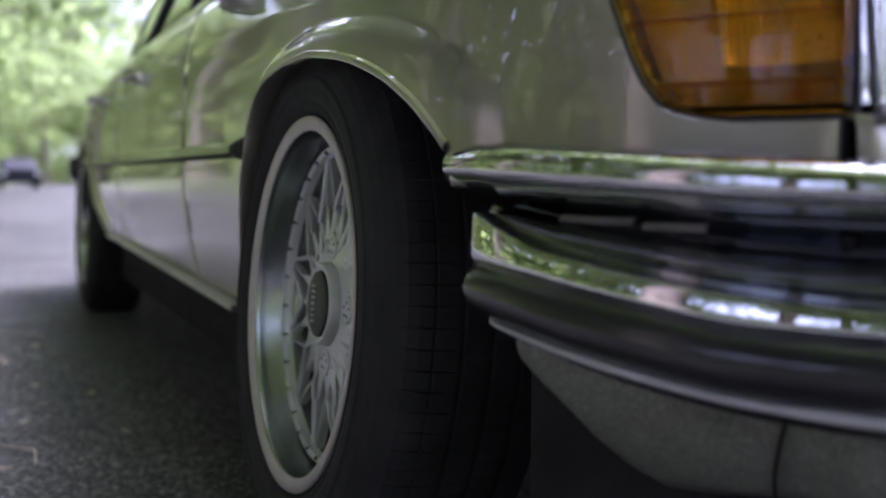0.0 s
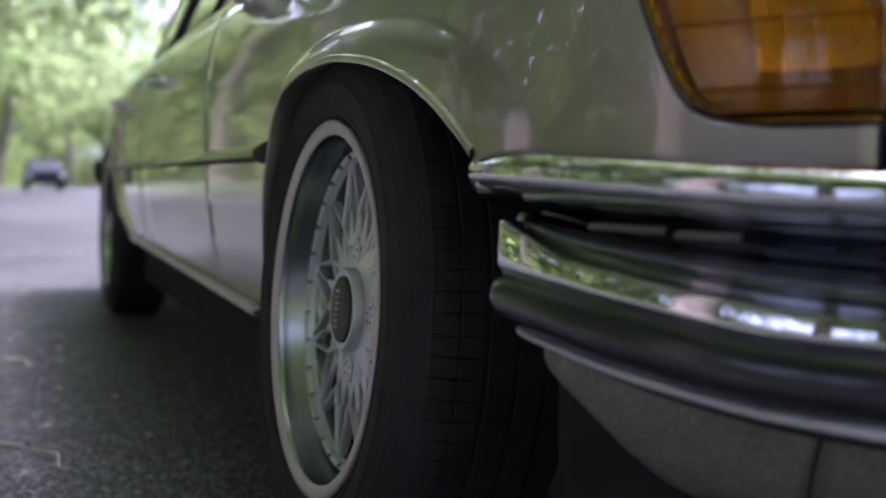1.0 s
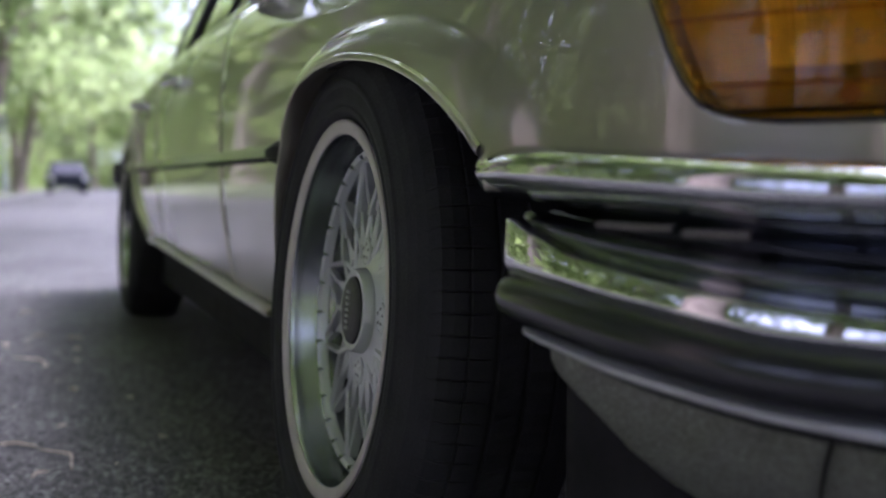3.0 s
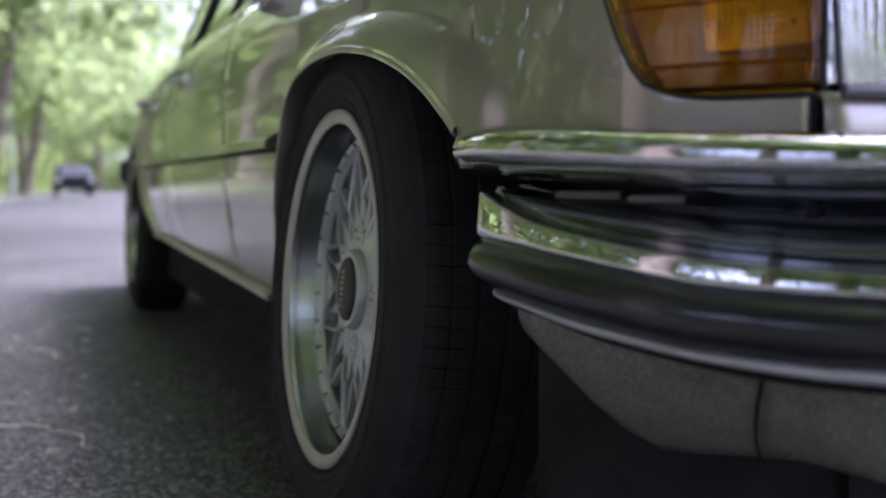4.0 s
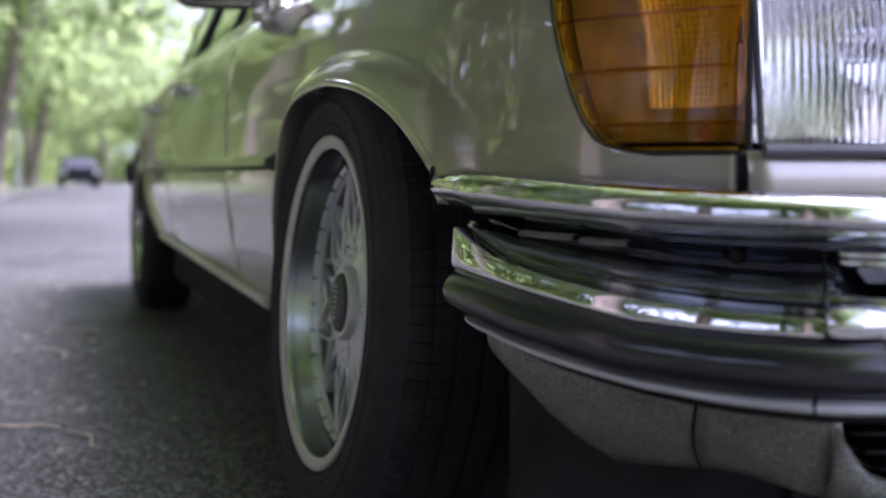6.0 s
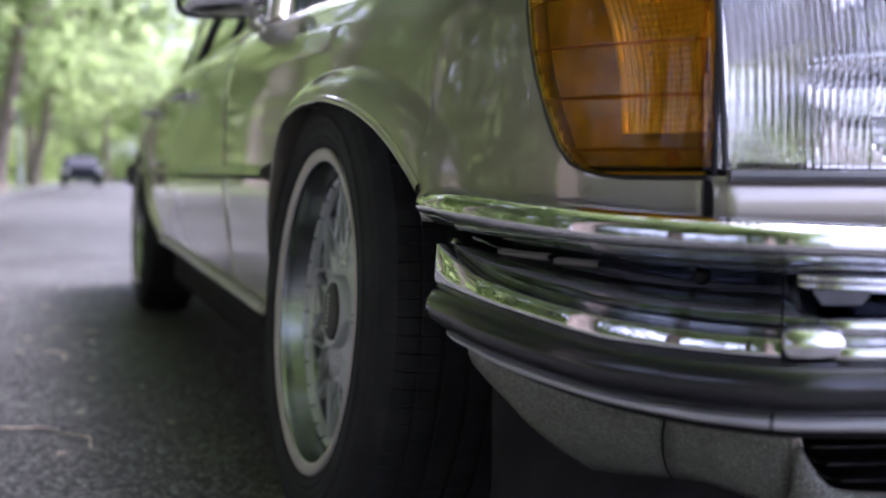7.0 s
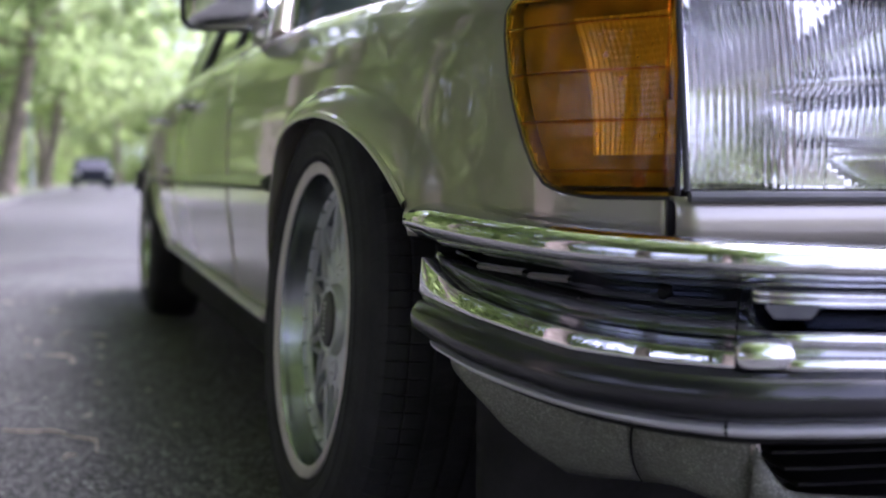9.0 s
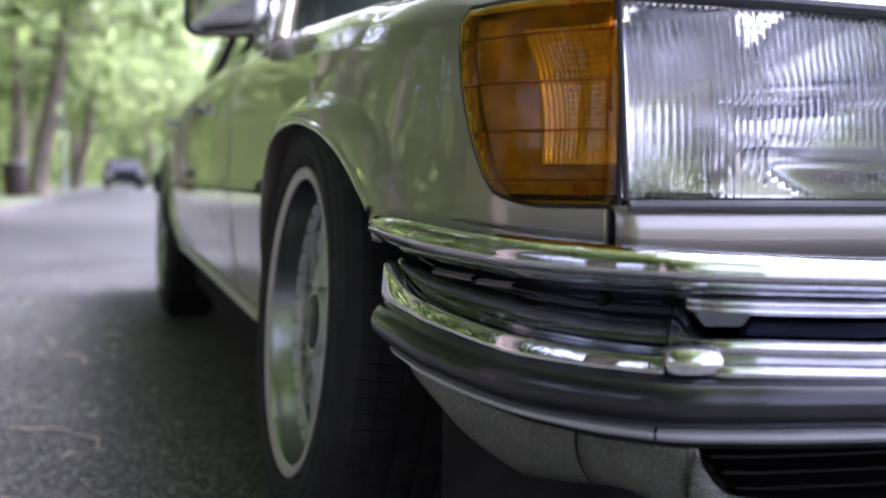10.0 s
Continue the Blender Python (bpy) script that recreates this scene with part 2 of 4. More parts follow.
def crest(s):
    """The height at which the flank turns into the bonnet, the belt line or the boot."""
    x, y = BODY.at(s)
    return float(np.interp(y, [0.06, 0.12, 0.25, 0.45, 0.65, 1.06, 1.6, 2.1, 3.0, 3.6, 4.4, 4.94],
                           [0.690, 0.690, 0.692, 0.715, 0.738, 0.766, 0.787, 0.795, 0.800, 0.795, 0.775, 0.74]))


def low(s):
    """The lower edge of the flank."""
    x, y = BODY.at(s)
    if s < S_CORNER:
        return 0.665
    if y < 0.401:
        return 0.462
    if y < 1.2:
        return float(np.interp(y, ARCH_S[:, 0], ARCH_S[:, 1]))
    if 3.05 < y < 4.13:
        return float(np.interp(y, ARCH_RS[:, 0], ARCH_RS[:, 1]))
    return float(np.interp(y, [1.2, 3.05, 4.13, 4.94], [0.272, 0.296, 0.30, 0.33]))


def tuck(s, z):
    """How far the flank lies inside its outline at height z."""
    up = crest(s) - z
    top = np.interp(up, [0.0, 0.004, 0.012, 0.03, 0.055, 0.09, 0.14, 0.2, 0.26], [0.075, 0.060, 0.046, 0.031, 0.020, 0.0115, 0.005, 0.0015, 0.0])
    top *= np.interp(BODY.at(s)[1], [0.30, 0.55], [0.62, 1.0]) if s > S_CORNER else 1.0
    bot = np.interp(z, [0.25, 0.30, 0.36, 0.42, 0.47, 0.52], [0.034, 0.023, 0.012, 0.005, 0.0015, 0.0])
    return float(top + bot)


def flare(y, z):
    """The raised lip round the wheel openings."""
    out = 0.0
    for line, h in ((ARCH_S, 0.013), (ARCH_RS, 0.012)):
        if line[0, 0] - 0.1 < y < line[-1, 0] + 0.1:
            d = float(np.min(np.hypot(line[:, 0] - y, line[:, 1] - z)))
            w = float(np.interp(y, [0.40, 0.55, 0.76, 1.0, 1.15], [0.058, 0.048, 0.034, 0.028, 0.020])) if line is ARCH_S else 0.035
            if d < w:
                out = max(out, h * (1 - (d / w) ** 3))
    return out


def flank(s, z, proud=0.0):
    p, n = BODY.at(s), BODY.inward(s)
    off = tuck(s, z) - proud - (flare(p[1], z) if s > S_CORNER + 0.1 else 0.0)
    q = p + n * off
    return (q[0], q[1], z)


def rows(n):
    return np.linspace(0, 1, n)


def spread(a, b, step):
    return np.linspace(a, b, max(2, int(abs(b - a) / step) + 1))


def panel(s0, s1, zlo=None, zhi=None, nz=34, step=0.02):
    P = []
    for s in spread(s0, s1, step):
        a = low(s) if zlo is None else zlo(s)
        b = crest(s) if zhi is None else zhi(s)
        P.append([flank(s, a + (b - a) * (w ** 0.9 if w < 1 else 1)) for w in rows(nz)])
    return P


# ---- the car ----
car = thing("parked_saloon_car", CAR_AT, "pale silver-green classic saloon car with chrome bumpers and mesh alloy wheels", "car")

# front wing: columns crowd where the wheel opening is steep
S_DOOR, S_DOOR2, S_QUARTER = s_y(1.66), s_y(2.74), s_y(3.62)
GAP = 0.0022


def lamp_left(z):
    """Arc position of the indicator's slanted outer edge."""
    y = float(np.interp(z, [0.503, 0.507, 0.514, 0.528, 0.550, 0.580, 0.612, 0.640, 0.660, 0.672], [0.150, 0.181, 0.197, 0.209, 0.221, 0.235, 0.247, 0.256, 0.262, 0.258]))
    return s_y(y)


LAMP_R = BODY.s_of_x(0.128)
wing_cols = np.unique(np.round(np.concatenate([
    spread(S_CORNER + 0.0005, s_y(0.26), 0.006), spread(s_y(0.26), s_y(0.40), 0.012), spread(s_y(0.40), s_y(0.50), 0.006),
    spread(s_y(0.50), s_y(0.98), 0.014), spread(s_y(0.98), s_y(1.205), 0.004), spread(s_y(1.205), S_DOOR - GAP, 0.02)]), 5))
P = []
for s in wing_cols:
    a, b = low(max(s, S_CORNER + 1e-4)), crest(s)
    P.append([flank(s, a + (b - a) * w) for w in rows(46)])
V, F = grid(P)
inside = lambda s, z: LAMP_R + 0.004 < s < 99 and 0.509 < z < 0.666 and s < lamp_left(z) - 0.004
keep = []
for f in F:
    ss = [wing_cols[i // 46] for i in f]
    zz = [V[i][2] for i in f]
    if not inside(sum(ss) / 4, sum(zz) / 4):
        keep.append(f)
wing = part("front_wing", (V, keep), PAINT, car, thick=0.002, mirror=True)

# the turned-in edge of the wheel openings
for name, line, lo in (("wheel_arch_lip", ARCH_S, 0.30), ("rear_wheel_arch_lip", ARCH_RS, 0.30)):
    P = []
    for y, z in line:
        x = flank(s_y(y), z)[0]
        P.append([(x - 0.0008, y, z + 0.0055), (x - 0.0042, y, z + 0.0035), (x - 0.0052, y, z), (x - 0.0040, y, z - 0.0032), (x - 0.0005, y, z - 0.0045), (x + 0.012, y, z - 0.002), (x + 0.03, y, z + 0.002)])
    part(name, grid(P), PAINT, car, mirror=True)

# inner arches, dark
for line in (ARCH_S, ARCH_RS):
    c = (line[0] + line[-1]) / 2
    P = []
    for y, z in line:
        g = 1.06 if z > 0.45 else 1.02
        yy, zz = c[0] + (y - c[0]) * g, 0.3 + (z - 0.3) * 1.10
        P.append([(0.022, y, z + 0.004), (0.06, yy, zz), (0.34, yy, zz), (0.36, c[0] + (yy - c[0]) * 0.2, 0.32)])
    part("wheel_housing", grid(P), DARK, car, thick=0.003, mirror=True)

for name, a, b in (("front_door", S_DOOR + GAP, S_DOOR2 - GAP), ("rear_door", S_DOOR2 + GAP, S_QUARTER - GAP), ("rear_quarter", S_QUARTER + GAP, BODY.len)):
    part(name, grid(panel(a, b, nz=30, step=0.03 if name == "front_door" else 0.02)), PAINT, car, thick=0.002, mirror=True)
# front header above the lamps
part("front_header", grid(panel(0.0, S_CORNER - 0.006, nz=6, step=0.03)), PAINT, car, thick=0.002, mirror=True)
# bonnet, scuttle and boot: from the crest towards the middle line
for name, a, b, g in (("bonnet", 0.0, s_y(1.42), 0.003), ("scuttle", s_y(1.43), s_y(4.0), 0.0), ("boot_lid", s_y(4.01), BODY.len, 0.003)):
    P = []
    for s in spread(a, b, 0.03):
        e = Vector(flank(s, crest(s)))
        yc = min(max(e.y, 0.20), 4.75)
        row = []
        for k, t in enumerate((0.0, 0.03, 0.08, 0.16, 0.3, 0.5, 0.75, 1.0)):
            row.append((e.x + (0.93 - e.x) * t, e.y + (yc - e.y) * min(1, t * 4), e.z + 0.040 * math.sin(min(t, 1) * math.pi / 2) ** 0.6))
        P.append(row)
    part(name, grid(P), PAINT, car, thick=0.002, mirror=True)

# floor pan and the dark inside under the body
part("floor_pan", block((0.10, 1.34, 0.140), (1.76, 4.70, 0.30)), DARK, car, smooth=False)
part("engine_bay_wall", block((0.46, 0.20, 0.36), (1.40, 1.30, 0.66)), DARK, car, smooth=False)
part("cabin_wall", block((0.10, 1.32, 0.30), (1.76, 3.30, 0.75)), DARK, car, smooth=False)
part("boot_wall", block((0.40, 3.30, 0.30), (1.46, 4.70, 0.70)), DARK, car, smooth=False)

# sill: bright moulding with a dark lower edge
P, Q = [], []
for y in spread(1.30, 3.08, 0.06):
    z = float(np.interp(y, [1.235, 3.10], [0.270, 0.299]))
    x = 0.030
    P.append([(x + 0.02, y, z + 0.0055), (x + 0.004, y, z + 0.0050), (x - 0.006, y, z + 0.0030), (x - 0.011, y, z - 0.0005), (x - 0.010, y, z - 0.0040), (x + 0.02, y, z - 0.0060)])
    Q.append([(x + 0.012, y, z - 0.005), (x + 0.028, y, z - 0.03), (x + 0.05, y, z - 0.075), (x + 0.2, y, z - 0.085)])
sill = part("sill_moulding", grid(P), FLANGE, car, "bright grey metal sill moulding", thick=0.002, mirror=True)
part("sill_underside", grid(Q), DARK, car, thick=0.002, mirror=True)

# side rub strip: body-coloured moulding with a black rubber band and a black end piece at the wing
for a, b, name in ((1.19, S_DOOR - 0.003, "wing"), (S_DOOR + 0.003, S_DOOR2 - 0.003, "door"), (S_DOOR2 + 0.003, S_QUARTER - 0.003, "door"), (S_QUARTER + 0.003, s_y(4.2), "quarter")):
    a = s_y(a) if name == "wing" else a
    P, Q = [], []
    for s in spread(a, b, 0.05):
        zc = float(np.interp(BODY.at(s)[1], [1.1, 3.5], [0.507, 0.512]))
        n, base = BODY.inward(s), BODY.at(s)
        pt = lambda o, z: (*(base - n * o), z)
        P.append([pt(-0.001, zc + 0.014), pt(0.006, zc + 0.013), pt(0.011, zc + 0.002), pt(0.0125, zc - 0.004)])
        Q.append([pt(0.0125, zc - 0.004), pt(0.0137, zc - 0.0055), pt(0.0125, zc - 0.009), pt(0.006, zc - 0.011), pt(-0.001, zc - 0.011)])
    part("rub_strip", grid(P), PAINT, car, mirror=True)
    part("rub_strip_band", grid(Q), MATTRUBBER, car, "black rubber band", mirror=True)
P = []
for y, h, o in ((1.104, 0.0135, 0.006), (1.108, 0.0160, 0.012), (1.135, 0.0160, 0.0165), (1.175, 0.0125, 0.0155), (1.195, 0.009, 0.0135)):
    s = s_y(y)
    n, base = BODY.inward(s), BODY.at(s)
    P.append([(*(base - n * k * o), 0.507 + h * q) for k, q in ((-0.2, 1), (0.5, 1.0), (1, 0.55), (1.02, -0.5), (0.5, -0.95), (-0.2, -0.95))])
v, f = grid(P)
part("rub_strip_end", (v, f + [tuple(range(6))]), MATTRUBBER, car, "black rubber end piece", mirror=True)

# door handles
for y, z in ((2.37, 0.706), (3.33, 0.712)):
    s = s_y(y)
    P = []
    for k, (dy, o, r) in enumerate(((-0.085, 0.004, 0.006), (-0.075, 0.020, 0.010), (-0.04, 0.028, 0.0125), (0.03, 0.030, 0.0125), (0.075, 0.024, 0.011), (0.09, 0.006, 0.007))):
        x = flank(s_y(y + dy), z)[0] - o
        P.append([(x + 0.7 * r * math.cos(a), y + dy, z + r * math.sin(a)) for a in np.linspace(0, math.tau, 13)[:-1]])
    v, f = grid(P, closed_v=True)
    h = part("door_handle", (v, f + [tuple(range(12)), tuple(range(60, 72))]), CHROME, car, "chrome door handle", mirror=True)

# ---- greenhouse ----
def side_glass(y, z):
    """Inward lean of the side windows."""
    base = 0.088 + max(0.0, y - 2.9) ** 2 * 0.16
    return base + (z - 0.80) * 0.42


def belt(y):
    return crest(s_y(y)) + 0.006


def sheet_side(y0, y1, z0, z1, out=0.0, n=8, slant0=0.0, slant1=0.0):
    P = []
    for a in rows(n):
        row = []
        for b in rows(n):
            za = (belt(y0 + (y1 - y0) * a) if z0 is None else z0)
            z = za + (z1 - za) * b
            y = (y0 + slant0 * b) + ((y1 + slant1 * b) - (y0 + slant0 * b)) * a
            row.append((side_glass(y, z) - out, y, z))
        P.append(row)
    return grid(P)


part("front_door_window", sheet_side(1.66, 2.60, None, 1.27, slant0=0.36), WINDOW, car, "dark side window glass", thick=0.004, mirror=True)
part("rear_door_window", sheet_side(2.66, 3.28, None, 1.27, slant1=-0.1), WINDOW, car, "dark side window glass", thick=0.004, mirror=True)
part("centre_pillar", sheet_side(2.58, 2.68, None, 1.29, out=0.006, n=4), BLACK, car, "black centre pillar", thick=0.014, mirror=True)
part("quarterlight_bar", sheet_side(1.98, 2.02, None, 1.27, out=0.006, n=3, slant0=0.05, slant1=0.05), BLACK, car, thick=0.010, mirror=True)
part("rear_window_frame", sheet_side(3.27, 3.37, None, 1.29, out=0.006, n=4, slant0=-0.1, slant1=-0.16), BLACK, car, "black window frame", thick=0.014, mirror=True)
P = []
for y in spread(1.64, 3.36, 0.08):
    x, z = side_glass(y, belt(y)) - 0.004, belt(y) - 0.004
    P.append([(x + 0.004, y, z + 0.012), (x - 0.006, y, z + 0.010), (x - 0.010, y, z + 0.002), (x - 0.010, y, z - 0.004)])
part("window_sill_trim", grid(P), CHROME, car, "bright window trim", thick=0.002, mirror=True)
# windscreen pillars, chrome surround and screen
pillar = [(0.105, 1.56, 0.785), (0.15, 1.70, 0.93), (0.20, 1.84, 1.08), (0.27, 2.02, 1.28)]
part("windscreen_pillar", tube(pillar, [0.026, 0.023, 0.022, 0.022], 10), PAINT, car, mirror=True)
part("pillar_trim", tube([(p[0] - 0.022, p[1] + 0.012, p[2]) for p in pillar], 0.010, 8), CHROME, car, "chrome pillar trim", mirror=True)
part("quarter_trim", tube([(0.088, 1.69, 0.792), (0.14, 1.80, 0.93), (0.28, 2.08, 1.27)], 0.009, 8), CHROME, car, "chrome window surround", mirror=True)
part("screen_trim", tube([(p[0] + 0.022, p[1] - 0.02, p[2]) for p in pillar], 0.008, 8), CHROME, car, "chrome screen surround", mirror=True)
P = [[(0.12 + (1.74 - 0.12) * a if b < 0.5 else 0.28 + (1.58 - 0.28) * a, (1.50 if b < 0.5 else 1.99) - 0.16 * math.sin(a * math.pi), 0.79 if b < 0.5 else 1.28) for b in (0, 1)] for a in rows(16)]
part("windscreen", grid(P), WINDOW, car, "dark windscreen glass", thick=0.005)
P = []
for y, z, e in ((1.96, 1.285, 0.272), (2.05, 1.32, 0.285), (2.4, 1.35, 0.29), (2.9, 1.345, 0.30), (3.25, 1.30, 0.36), (3.55, 1.16, 0.34), (3.95, 0.85, 0.27)):
    P.append([(e + (1.86 - 2 * e) * a, y, z + 0.04 * math.sin(a * math.pi) - (0.02 if a in (0, 1) else 0)) for a in rows(13)])
part("roof", grid(P), PAINT, car, thick=0.006)
part("rear_roof_pillar", grid([[(side_glass(3.36 - 0.16 * b, 0.8 + 0.49 * b) + 0.002, 3.36 - 0.16 * b, 0.8 + 0.49 * b), (side_glass(3.36, 0.8) + 0.22 + 0.13 * b * 0, 3.95 - 0.6 * b, 0.82 + 0.46 * b)] for b in rows(6)]), PAINT, car, thick=0.006, mirror=True)

# ---- door mirror ----
mir = part("door_mirror", grid([[(0.018 + a * 0.082 * s, 1.715 + d - a * 0.020 * s - b * 0.009 * s, 0.873 + b * 0.050 * s) for a, b in
           [(math.copysign(abs(math.cos(t)) ** 0.42, math.cos(t)), math.copysign(abs(math.sin(t)) ** 0.42, math.sin(t))) for t in np.linspace(0, math.tau, 49)[:-1]]]
           for s, d in ((0.02, -0.060), (0.5, -0.0595), (0.8, -0.057), (0.92, -0.050), (0.975, -0.036), (0.99, -0.015), (0.99, 0.012))], closed_v=True), CHROME, car, "chrome door mirror housing", mirror=True)
part("mirror_bezel", grid([[(0.018 + a * 0.082 * s, 1.715 + d - a * 0.020 * s - b * 0.009 * s, 0.873 + b * 0.050 * s) for a, b in
     [(math.copysign(abs(math.cos(t)) ** 0.42, math.cos(t)), math.copysign(abs(math.sin(t)) ** 0.42, math.sin(t))) for t in np.linspace(0, math.tau, 49)[:-1]]]
     for s, d in ((0.99, 0.002), (1.06, 0.004), (1.075, 0.012), (1.06, 0.022), (0.93, 0.024), (0.92, 0.016), (0.02, 0.014))], closed_v=True), BLACK, mir, "black bezel")
part("mirror_foot", tube([(0.088, 1.640, 0.770), (0.086, 1.652, 0.800), (0.082, 1.672, 0.822), (0.076, 1.70, 0.842)], [0.030, 0.024, 0.016, 0.012], 12), PAINT, car, "painted mirror foot", mirror=True)
part("mirror_joint", tube([(0.082, 1.66, 0.812), (0.088, 1.665, 0.826), (0.080, 1.70, 0.850)], [0.012, 0.015, 0.010], 10), CHROME, car, "chrome mirror joint", mirror=True)

# ---- front bumper ----
BUMP = Plan([(0.0135, 0.420), (0.0085, 0.36), (0.006, 0.31), (0.010, 0.235), (0.022, 0.178), (0.040, 0.125), (0.062, 0.084), (0.090, 0.048),
             (0.125, 0.013), (0.165, -0.003), (0.22, -0.017), (0.40, -0.040), (0.66, -0.055), (0.93, -0.06)])
B_KEY = [BUMP.s[int(np.argmin(np.hypot(BUMP.p[:, 0] - x, BUMP.p[:, 1] - y)))] for x, y in
         ((0.0085, 0.36), (0.008, 0.27), (0.018, 0.19), (0.047, 0.11), (0.085, 0.05), (0.125, 0.013), (0.19, -0.01), (0.27, -0.024))]
LEVEL = {
    "blade_top": (0.4955, 0.491, 0.486, 0.481, 0.478, 0.476, 0.473, 0.470),
    "blade_bot": (0.454, 0.453, 0.451, 0.446, 0.444, 0.444, 0.442, 0.440),
    "chrome_top": (0.443, 0.4235, 0.4138, 0.405, 0.401, 0.400, 0.400, 0.400),
    "chrome_bot": (0.4095, 0.4055, 0.399, 0.390, 0.388, 0.3875, 0.3875, 0.386),
    "rub_bot": (0.3725, 0.3668, 0.3600, 0.3520, 0.349, 0.3495, 0.3505, 0.350),
    "strip_bot": (0.3665, 0.3602, 0.3520, 0.3450, 0.3407, 0.340, 0.340, 0.339),
    "rib_top": (0.411, 0.411, 0.411, 0.411, 0.411, 0.411, 0.411, 0.408)}


def level(k, s):
    return float(np.interp(s, B_KEY, LEVEL[k]))


def sweep(s0, s1, section, step=0.010, cap=True, mirror_front=True):
    """Sweeps section(s) -> [(outward, z)] along the bumper's plan, and on to the other side."""
    P = []
    for s in spread(s0, s1, step):
        p = BUMP.at(s)
        d = BUMP.inward(s) * -1
        d = d if d @ np.array([-1, -0.6]) > 0 else -d
        P.append([(*(p + d * o), z) for o, z in section(s)])
    v, f = grid(P)
    m = len(P[0])
    if cap:
        f = f + [tuple(range(m))]
    return v, f


bumper_end, bumper_mid = 0.0, BUMP.len
s_ins = BUMP.s[int(np.argmin(np.hypot(BUMP.p[:, 0] - 0.122, BUMP.p[:, 1] - 0.016)))]


def blade_section(s):
    t, b = level("blade_top", s), level("blade_bot", s)
    e = min(1.0, (s + 0.005) / 0.008) ** 0.5
    h = t - b
    return [(-0.030, t - 0.001), (-0.012, t), (-0.003 * e, t - 0.04 * h), (0.0040 * e, t - 0.12 * h), (0.0078 * e, t - 0.23 * h), (0.0096 * e, t - 0.34 * h), (0.0098 * e, t - 0.41 * h),
            (0.0066 * e, t - 0.43 * h), (0.0066 * e, t - 0.45 * h), (0.0100 * e, t - 0.455 * h), (0.0102 * e, t - 0.49 * h), (0.0090 * e, t - 0.57 * h), (0.0064 * e, t - 0.68 * h), (0.0028 * e, t - 0.78 * h),
            (-0.0024, t - 0.88 * h), (-0.0090, t - 0.96 * h), (-0.020, b), (-0.036, b + 0.002)]


part("front_bumper_blade", sweep(0.0, bumper_mid, blade_section, 0.008), CHROME, car, "chrome upper bumper blade", mirror=True)


def arc(o, z, r, a, b, n=8):
    """Points of a round nose, from a degrees above level to b."""
    return [(o + r * math.cos(radians(q)), z + r * math.sin(radians(q))) for q in np.linspace(a, b, n)]


def channel_section(s):
    b, c = level("blade_bot", s), level("chrome_top", s)
    h = b - c
    q = 0.022
    return [(-0.031, b + 0.003), (-0.034, b - 0.07 * h), (-0.036 - 0.5 * q, b - 0.22 * h), (-0.037 - q, b - 0.42 * h), (-0.036 - q, c + 0.36 * h), (-0.031 - 0.8 * q, c + 0.22 * h),
            (-0.022 - 0.4 * q, c + 0.12 * h), (-0.016, c + 0.004), (-0.013, c - 0.002)]


# the recess between the blades: its shade is painted by the darker chrome
part("bumper_channel", sweep(0.046, bumper_mid, channel_section, 0.008, cap=False), SHADED_CHROME, car, "chrome channel between the bumper blades, shade in its colour", thick=0.002, mirror=True)


def shoulder_section(s):
    c = level("chrome_top", s)
    k = min(1.0, (level("blade_bot", s) - c) / 0.047)
    e = float(np.clip((s - 0.056) / 0.03, 0.0, 1)) ** 0.5
    A = [(o - 0.006 * (1 - e), c + z * k) for o, z in ((-0.050, 0.0390), (-0.040, 0.0352), (-0.0315, 0.0308), (-0.0245, 0.0262), (-0.0190, 0.0214), (-0.0150, 0.0166), (-0.0120, 0.0132), (-0.0102, 0.0098), (-0.0108, 0.0074), (-0.018, 0.0060))]
    c = level("rib_top", s)
    B = [(-0.050, c + 0.020), (-0.045, c + 0.0160), (-0.040, c + 0.0125), (-0.034, c + 0.0092), (-0.028, c + 0.0066), (-0.022, c + 0.0046), (-0.016, c + 0.0030), (-0.011, c + 0.0015), (-0.008, c + 0.0005), (-0.006, c - 0.005)]
    w = float(np.clip((s - s_ins) / 0.05, 0, 1))
    w = w * w * (3 - 2 * w)
    return [(a[0] * (1 - w) + b[0] * w, a[1] * (1 - w) + b[1] * w) for a, b in zip(A, B)]


part("bumper_shoulder", sweep(0.058, s_ins - 0.0010, shoulder_section, 0.007), SHADED_CHROME, car, "chrome shoulder above the lower bumper, shade in its colour", mirror=True)
part("bumper_ledge", sweep(s_ins + 0.0004, bumper_mid, shoulder_section, 0.007), SHADED_CHROME, car, "chrome ledge above the lower bumper, shade in its colour", mirror=True)


def lower_section(s):
    c, b = level("chrome_top", s), level("chrome_bot", s)
    h = c - b
    e = float(np.clip((s - 0.052) / 0.010, 0.0, 1)) ** 0.5
    return [(-0.022, c - 0.001), (0.0, c), (0.0020 * e, c - 0.03 * h), (0.0030 * e, c - 0.12 * h), (0.0040 * e, c - 0.35 * h), (0.0050 * e, c - 0.65 * h), (0.0056 * e, c - 0.90 * h), (0.0050 * e, b), (0.001, b - 0.003), (-0.02, b - 0.004)]


